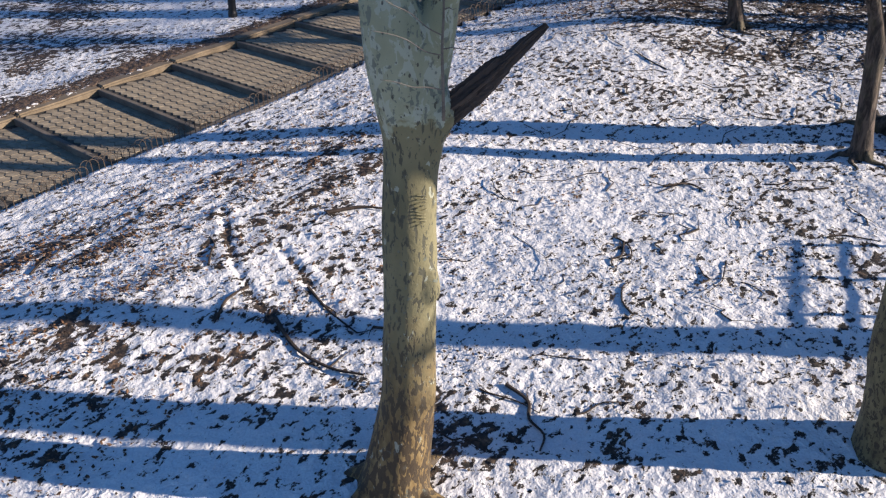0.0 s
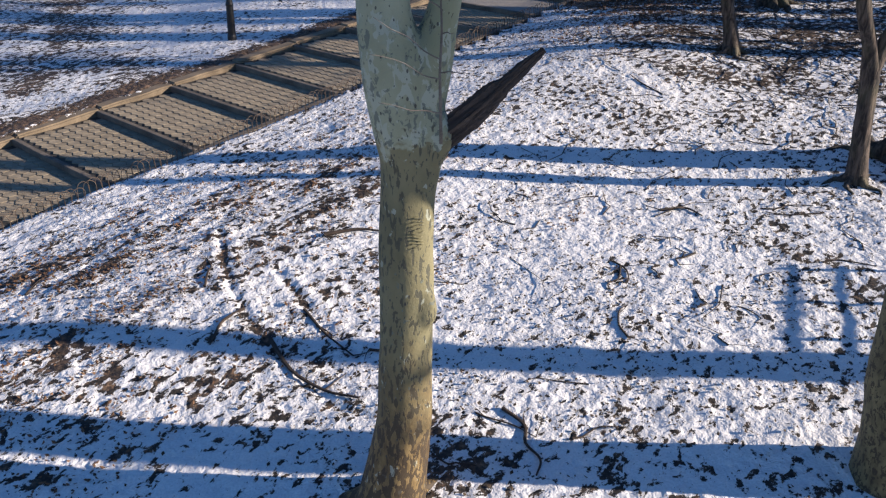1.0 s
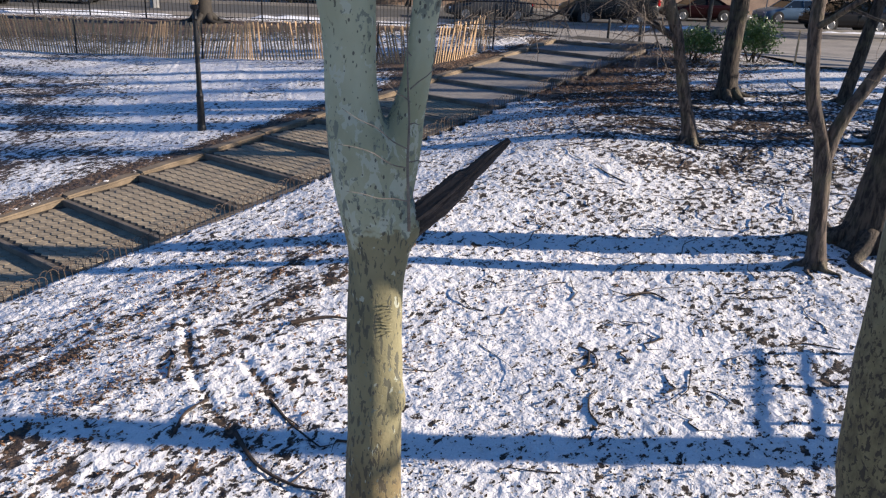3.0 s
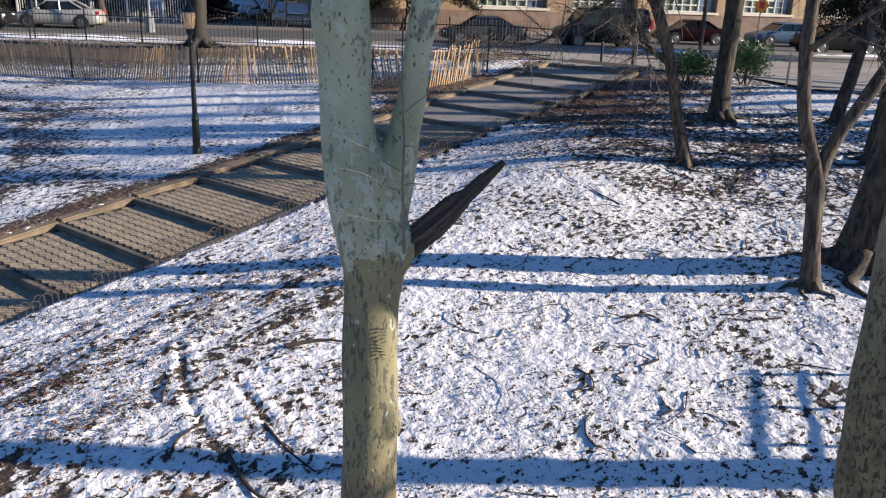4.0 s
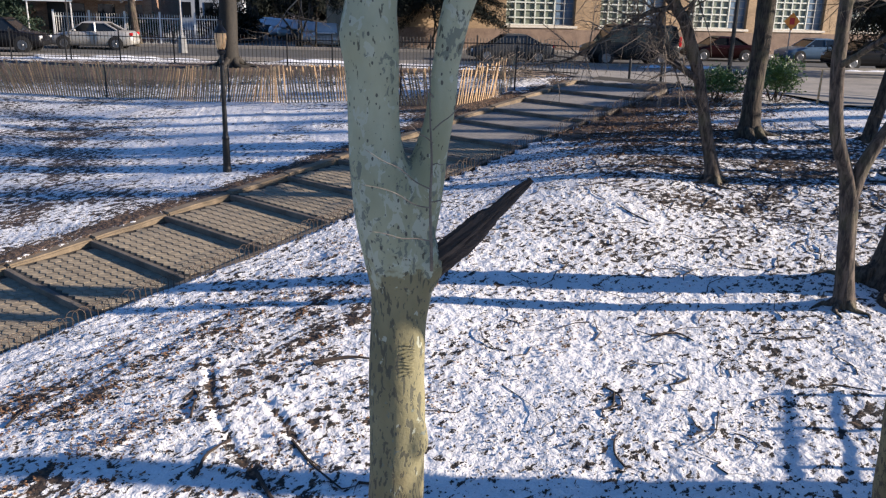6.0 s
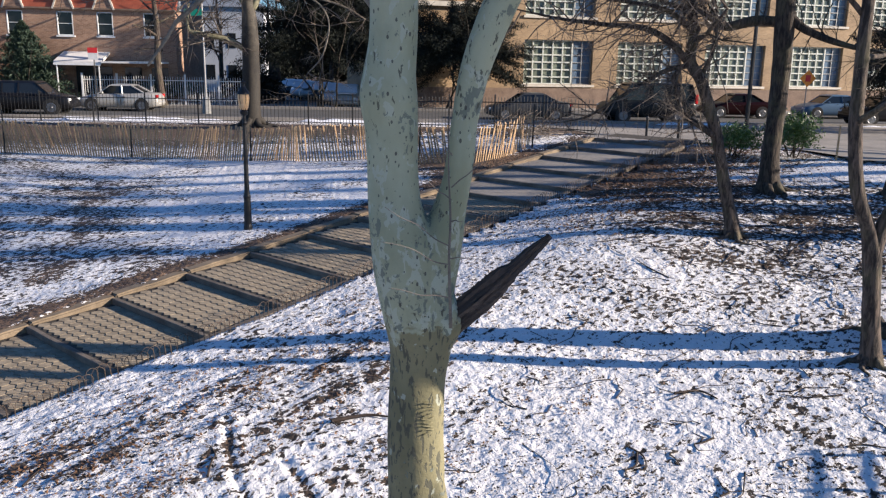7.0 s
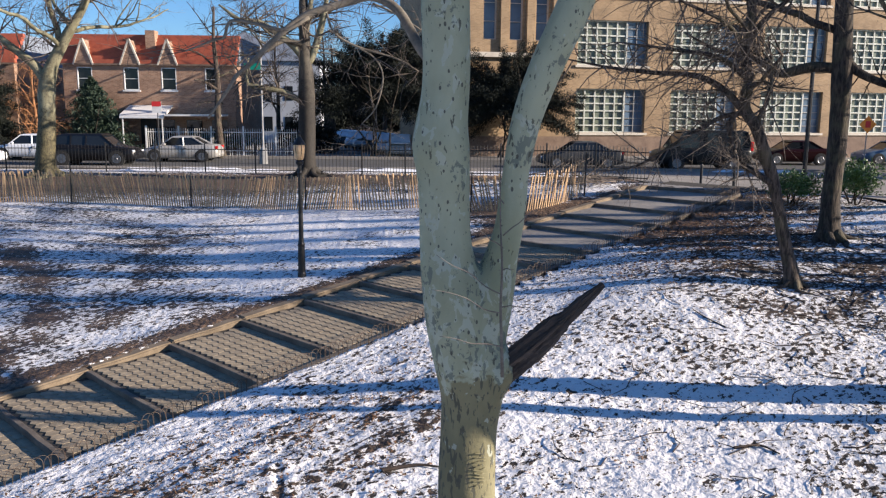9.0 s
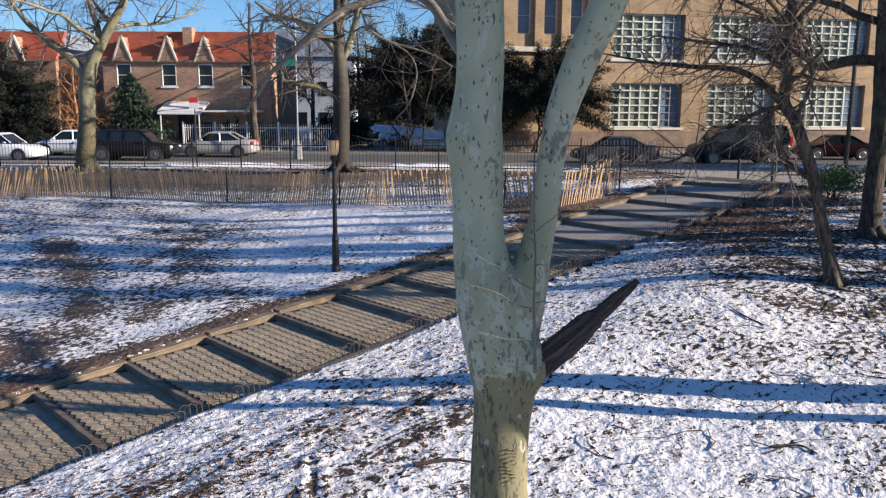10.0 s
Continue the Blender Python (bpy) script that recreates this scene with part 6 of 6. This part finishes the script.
# ---- shrubs and evergreens ----
def leafy(name, label, at, size, count, leaf, material, seed, category="bush", shape="ball", trunk=True, lift=0.0):
    """A crown of many small leaf clumps round a branching core."""
    t = thing(name, label, category, at)
    rng = random.Random(seed)
    v, f = [], []
    w, d, h = size
    slim = 0.36 if shape == "ball" else 0.24
    ways = []
    for k in range(150):
        e = math.asin(rng.uniform(-0.35, 1))
        a = rng.uniform(0, math.tau)
        ways.append((a, e, rng.uniform(0.65, 1.12)))
    for k in range(count):
        if shape == "boughs":
            a, e, ln = ways[k % 150]
            u = rng.uniform(0.15, 1.0)
            wide = 0.10 + 0.16 * math.sin(min(1, u * 1.1) * math.pi * 0.9)
            c = Vector((w / 2 * ln * u * math.cos(a) * math.cos(e) + rng.gauss(0, wide), d / 2 * ln * u * math.sin(a) * math.cos(e) + rng.gauss(0, wide),
                        h * 0.38 + h * 0.62 * ln * u * math.sin(e) - 0.9 * u * u * math.cos(e) + rng.gauss(0, wide * 0.7)))
            c.z = max(c.z, 0.05)
        elif shape == "cone":
            z = rng.random() ** 1.3
            rad = (1 - z) ** 0.8 * (0.55 + 0.45 * math.sin(z * 40 + 2 * math.sin(k))) * rng.uniform(0.55, 1.05)
            a = rng.uniform(0, math.tau)
            c = Vector((w / 2 * rad * math.cos(a), d / 2 * rad * math.sin(a), 0.15 + z * h))
        else:
            a, e = rng.uniform(0, math.tau), math.asin(rng.uniform(-0.75, 1))
            lump = 0.72 + 0.5 * noise.noise((math.cos(a) * 2.2 + seed, math.sin(a) * 2.2, e * 2.2)) + 0.2 * noise.noise((math.cos(a) * 6, math.sin(a) * 6 + seed, e * 6))
            rad = rng.random() ** 0.4 * lump * 1.2
            c = Vector((w / 2 * rad * math.cos(a) * math.cos(e), d / 2 * rad * math.sin(a) * math.cos(e), h * 0.5 + h / 2 * rad * math.sin(e)))
            c.z = max(c.z, 0.05)
        s = leaf * rng.uniform(0.6, 1.3)
        q = Euler((rng.uniform(-1.2, 1.2), rng.uniform(-1.2, 1.2), rng.uniform(0, 6.3))).to_matrix()
        b = len(v)
        for o in ((-s, 0, 0), (0, s * slim, 0.06 * s), (s, 0, -0.12 * s), (0, -s * slim, 0.06 * s)):
            v.append(tuple(c + q @ Vector(o) + Vector((0, 0, lift))))
        f.append((b, b + 1, b + 2, b + 3))
    part("leaves", (v, [], f), material, t)
    if trunk:
        for k in range(5):
            v, f = [], []
            sprout(rng, v, f, (rng.uniform(-0.1, 0.1) * w, 0, -0.1), (rng.uniform(-0.5, 0.5), rng.uniform(-0.5, 0.5), 1), h * 0.7 + lift, 0.02 + 0.008 * h, 1, 0, 0.6, 5, 4, 0.15)
            smooth(part("stem", (v, [], f), BARK_DARK, t))
    return t


leafy("laurel_bush", "glossy green laurel bush beside the dark tree", (13.2, 23.5, ground_z(13.2, 23.5)), (1.7, 1.4, 1.35), 3200, 0.055, LAUREL, 1)
leafy("laurel_bush", "dull green bush beside the dark tree", (11.6, 23.9, ground_z(11.6, 23.9)), (1.9, 1.3, 1.05), 3000, 0.055, LAUREL, 2)
leafy("fir_tree", "young blue-green fir in the front yard", (-19.6, 51.6, HZ), (6.4, 2.4, 4.5), 17000, 0.15, FIR_GREEN, 3, "tree", "cone")
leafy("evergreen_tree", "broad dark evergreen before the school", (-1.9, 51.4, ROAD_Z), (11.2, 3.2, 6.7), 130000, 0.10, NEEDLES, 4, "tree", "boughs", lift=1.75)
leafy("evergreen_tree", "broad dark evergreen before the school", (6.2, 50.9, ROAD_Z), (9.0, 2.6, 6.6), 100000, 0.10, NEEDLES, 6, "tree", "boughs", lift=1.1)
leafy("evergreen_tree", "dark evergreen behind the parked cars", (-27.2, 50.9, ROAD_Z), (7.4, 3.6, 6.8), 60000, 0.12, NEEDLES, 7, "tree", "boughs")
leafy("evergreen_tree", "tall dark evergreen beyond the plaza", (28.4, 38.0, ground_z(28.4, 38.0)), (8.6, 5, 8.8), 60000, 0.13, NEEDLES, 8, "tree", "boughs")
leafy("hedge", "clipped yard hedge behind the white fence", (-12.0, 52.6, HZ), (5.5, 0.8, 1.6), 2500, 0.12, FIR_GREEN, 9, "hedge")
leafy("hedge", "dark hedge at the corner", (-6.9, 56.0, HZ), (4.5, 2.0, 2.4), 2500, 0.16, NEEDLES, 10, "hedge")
# added dark screen that dims the pale gap behind the side-street cars
leafy("hedge", "tall dark hedge added as a backdrop behind the side-street cars", (-5.0, 92.0, far_z(92.0)), (15.0, 2.6, 5.6), 16000, 0.22, NEEDLES, 14, "hedge")
ORANGE_TWIG = mottled("orange_winter_twig", (0.22, 0.10, 0.035), (0.42, 0.21, 0.08), 5.0, 0.8, 0.1)
bare_tree("orange_shrub", "upright shrub of bare orange twigs", (-23.0, 51.4, ROAD_Z), 5.5, 0.12, ORANGE_TWIG, 81, None, 22, 0.3, twig_mat=ORANGE_TWIG, kids=5, reach=0.5)
for k, (x, y, h) in enumerate(((-11, 70, 9), (-7.5, 76, 10), (-2.5, 82, 11), (-30, 66, 10), (-6, 64, 8))):
    bare_tree("distant_tree", "pale bare tree beyond the corner", (x, y, far_z(y)), h, 0.22, BARK_GREY, 90 + k, None, 10, 2.5, "distant trees", kids=5)

# ---- litter on the snow ----
def strew(spots, rng, wide, lift):
    """Small curled leaves at (x, y, size) on the snow."""
    p = np.array(spots)
    zs = ground_shape(p[:, 0], p[:, 1])[0] + lift
    v, f = [], []
    for (x, y, sz), z in zip(spots, zs.tolist()):
        q = Euler((rng.uniform(-0.6, 0.6), rng.uniform(-0.6, 0.6), rng.uniform(0, 6.3))).to_matrix()
        c, b = Vector((x, y, z)), len(v)
        for o in ((-sz, 0, 0.3 * sz), (-0.1 * sz, wide * sz, 0), (sz, 0, 0.35 * sz), (-0.1 * sz, -wide * sz, 0.1 * sz)):
            v.append(tuple(c + q @ Vector(o)))
        f += [(b, b + 1, b + 2), (b, b + 2, b + 3)]
    return v, [], f


rng = random.Random(77)
spots = []
for k in range(34000):
    if k < 20000:
        x, y = rng.uniform(-7, 10), rng.triangular(3.6, 19, 7)
    else:
        s, a = rng.gauss(17.5, 4.0), rng.gauss(6.2, 2.2)
        if k > 30500:
            s, a = rng.uniform(-6, 21), -0.62 + rng.gauss(0, 0.25)
        p = on_path(s, a, 0)
        x, y = p.x, p.y
    s, a = path_coords(x, y)
    if -0.4 < a < WIDE + 0.12 and s < TOP * TREAD + 0.2 or y < 3.5:
        continue
    if k < 20000 and lattice(np.array(x * 1.3), np.array(y * 1.3), 61) + rng.uniform(-0.25, 0.25) < 0.5:
        continue
    spots.append((x, y, rng.uniform(0.009, 0.026)))
litter = tagged(part("leaf_litter", strew(spots, rng, 0.75, 0.012), LEAF_DRY), "scattered brown fallen leaves lying on the snow", "leaves", kind="stuff")

rng = random.Random(78)
spots = []
for k in range(13000):
    if k % 40 == 0:
        s0, a0, ln = rng.gauss(-0.5, 3.2), rng.gauss(6.3, 1.5), rng.uniform(0.5, 1.6)
    if k % 40 == 0 and rng.random() < 0.5:
        s0, a0, ln = rng.gauss(17.5, 3.5), rng.gauss(5.4, 1.3), 1.6
    s, a = s0 + rng.gauss(0, ln * 0.5), a0 + rng.gauss(0, 0.09)
    if a < WIDE + 0.25:
        continue
    p = on_path(s, a, 0)
    spots.append((p.x, p.y, rng.uniform(0.014, 0.034) * (1.5 if s > 11 else 1.0)))
tagged(part("leaf_drift", strew(spots, rng, 0.55, 0.014), LEAF_BROWN), "russet fallen leaves drifted in streaks across the slope", "leaves", kind="stuff")

# tangle of thin fallen twigs under the trees on the bank
rng = random.Random(55)
v, f = [], []
for k in range(620):
    x, y = rng.gauss(9.6, 2.0), rng.gauss(16.6, 2.3)
    if k % 24 == 0:
        x, y = rng.uniform(2.0, 7.0), rng.uniform(8.0, 13.5)
    if path_coords(x, y)[1] < WIDE + 0.4:
        continue
    a0, ln, r0 = rng.uniform(0, math.tau), rng.uniform(0.3, 1.1), rng.uniform(0.005, 0.013)
    rows = []
    for q in (0, 0.3, 0.6, 1.0):
        px, py = x + ln * q * math.cos(a0) + 0.07 * math.sin(7 * q + k), y + ln * q * math.sin(a0) + 0.07 * math.cos(6 * q + k)
        rows.append((px, py, float(ground_shape(np.array(px), np.array(py))[0]) + r0 + 0.04 * q * rng.random(), r0 * (1 - 0.6 * q)))
    tube(v, f, rows, 4)
tagged(part("twig_litter", (v, [], f), STICK), "thin dark fallen twigs strewn over the snowy bank", "twigs", kind="stuff")

# heap of cut boughs at the head of the steps
heap = thing("brush_heap", "tangled heap of cut grey branches on bare earth", "branches", (6.4, 29.6, ground_z(6.4, 29.6)))
rng = random.Random(41)
for k in range(16):
    v, f = [], []
    x, y, a = rng.gauss(0, 0.9), rng.gauss(0, 0.5), rng.uniform(-0.6, 0.6) + (math.pi if k % 2 else 0)
    sprout(rng, v, f, (x - math.cos(a), y - math.sin(a), rng.uniform(0.02, 0.25)), (math.cos(a), math.sin(a), rng.uniform(0.05, 0.35)), rng.uniform(1.2, 2.4), rng.uniform(0.02, 0.045), 2, 0.12, 0.6, 5, 4, 0.22)
    tagged(smooth(part("cut_branch", (v, [], f), TWIG, heap)), kind="stuff")


def fallen(name, label, pts, r, seed, kids=2):
    rng = random.Random(seed)
    x0, y0 = pts[0]
    t = thing(name, label, "branch", (x0, y0, ground_z(x0, y0)), group="fallen branches")
    rows = []
    for i, (x, y) in enumerate(pts):
        rows.append((x - x0, y - y0, float(ground_shape(np.array(x), np.array(y))[0]) - ground_z(x0, y0) + r * 0.8, r * (1 - 0.6 * i / (len(pts) - 1))))
    v, f = [], []
    tube(v, f, spline(rows, 4), 6)
    part("stick", (v, [], f), STICK, t)
    if kids:
        for k in range(kids):
            v, f = [], []
            q = rows[rng.randrange(len(rows))]
            sprout(rng, v, f, (q[0], q[1], q[2]), (rng.uniform(-1, 1), rng.uniform(-1, 1), 0.08), rng.uniform(0.15, 0.4), r * 0.45, 0, 0.0, 0.6, 4, 2, 0.15)
            part("side_twig", (v, [], f), STICK, t)
    return t


fallen("fallen_branch", "curved dark stick lying on the snow", ((1.45, 6.35), (1.62, 6.1), (1.58, 5.85), (1.68, 5.65), (1.6, 5.45)), 0.022, 1, 1)
fallen("fallen_branch", "dark forked stick lying on the snow", ((-1.25, 8.35), (-1.45, 8.1), (-1.52, 7.85), (-1.55, 7.7)), 0.022, 2, 2)
fallen("fallen_branch", "short stick beside the plane trunk", ((-0.35, 9.85), (0.1, 9.9), (0.4, 9.85)), 0.03, 3, 1)
fallen("fallen_branch", "dark stick on the sunny snow", ((4.3, 9.95), (4.65, 9.95), (4.8, 9.7)), 0.022, 4, 2)
fallen("fallen_branch", "long rotten stick in the slide track", ((-0.9, 7.75), (-0.65, 7.2), (-0.3, 6.85), (0.05, 6.65)), 0.028, 5, 2)
fallen("fallen_branch", "thin dark stick in the slide track", ((-0.55, 8.25), (-0.3, 7.8), (0.0, 7.4)), 0.022, 6, 1)
rng = random.Random(99)
for k in range(96):
    if k < 18:
        x, y = rng.uniform(2.2, 6.5), rng.uniform(6.5, 12)
    elif k < 86:
        x, y = rng.uniform(5.5, 13.5), rng.uniform(13.0, 22)
    else:
        x, y = rng.uniform(-4.0, 2.0), rng.uniform(5.5, 10)
    a, ln = rng.uniform(0, 6.3), rng.uniform(0.25, 0.8) * (1.7 if 18 <= k < 86 else 1)
    fallen("fallen_branch", "thin crooked stick lying on the snow", [(x + math.cos(a) * ln * t + 0.06 * math.sin(5 * t + k), y + math.sin(a) * ln * t + 0.05 * math.cos(6 * t + k)) for t in (0, 0.35, 0.7, 1)], rng.uniform(0.007, 0.016), 200 + k, 2)
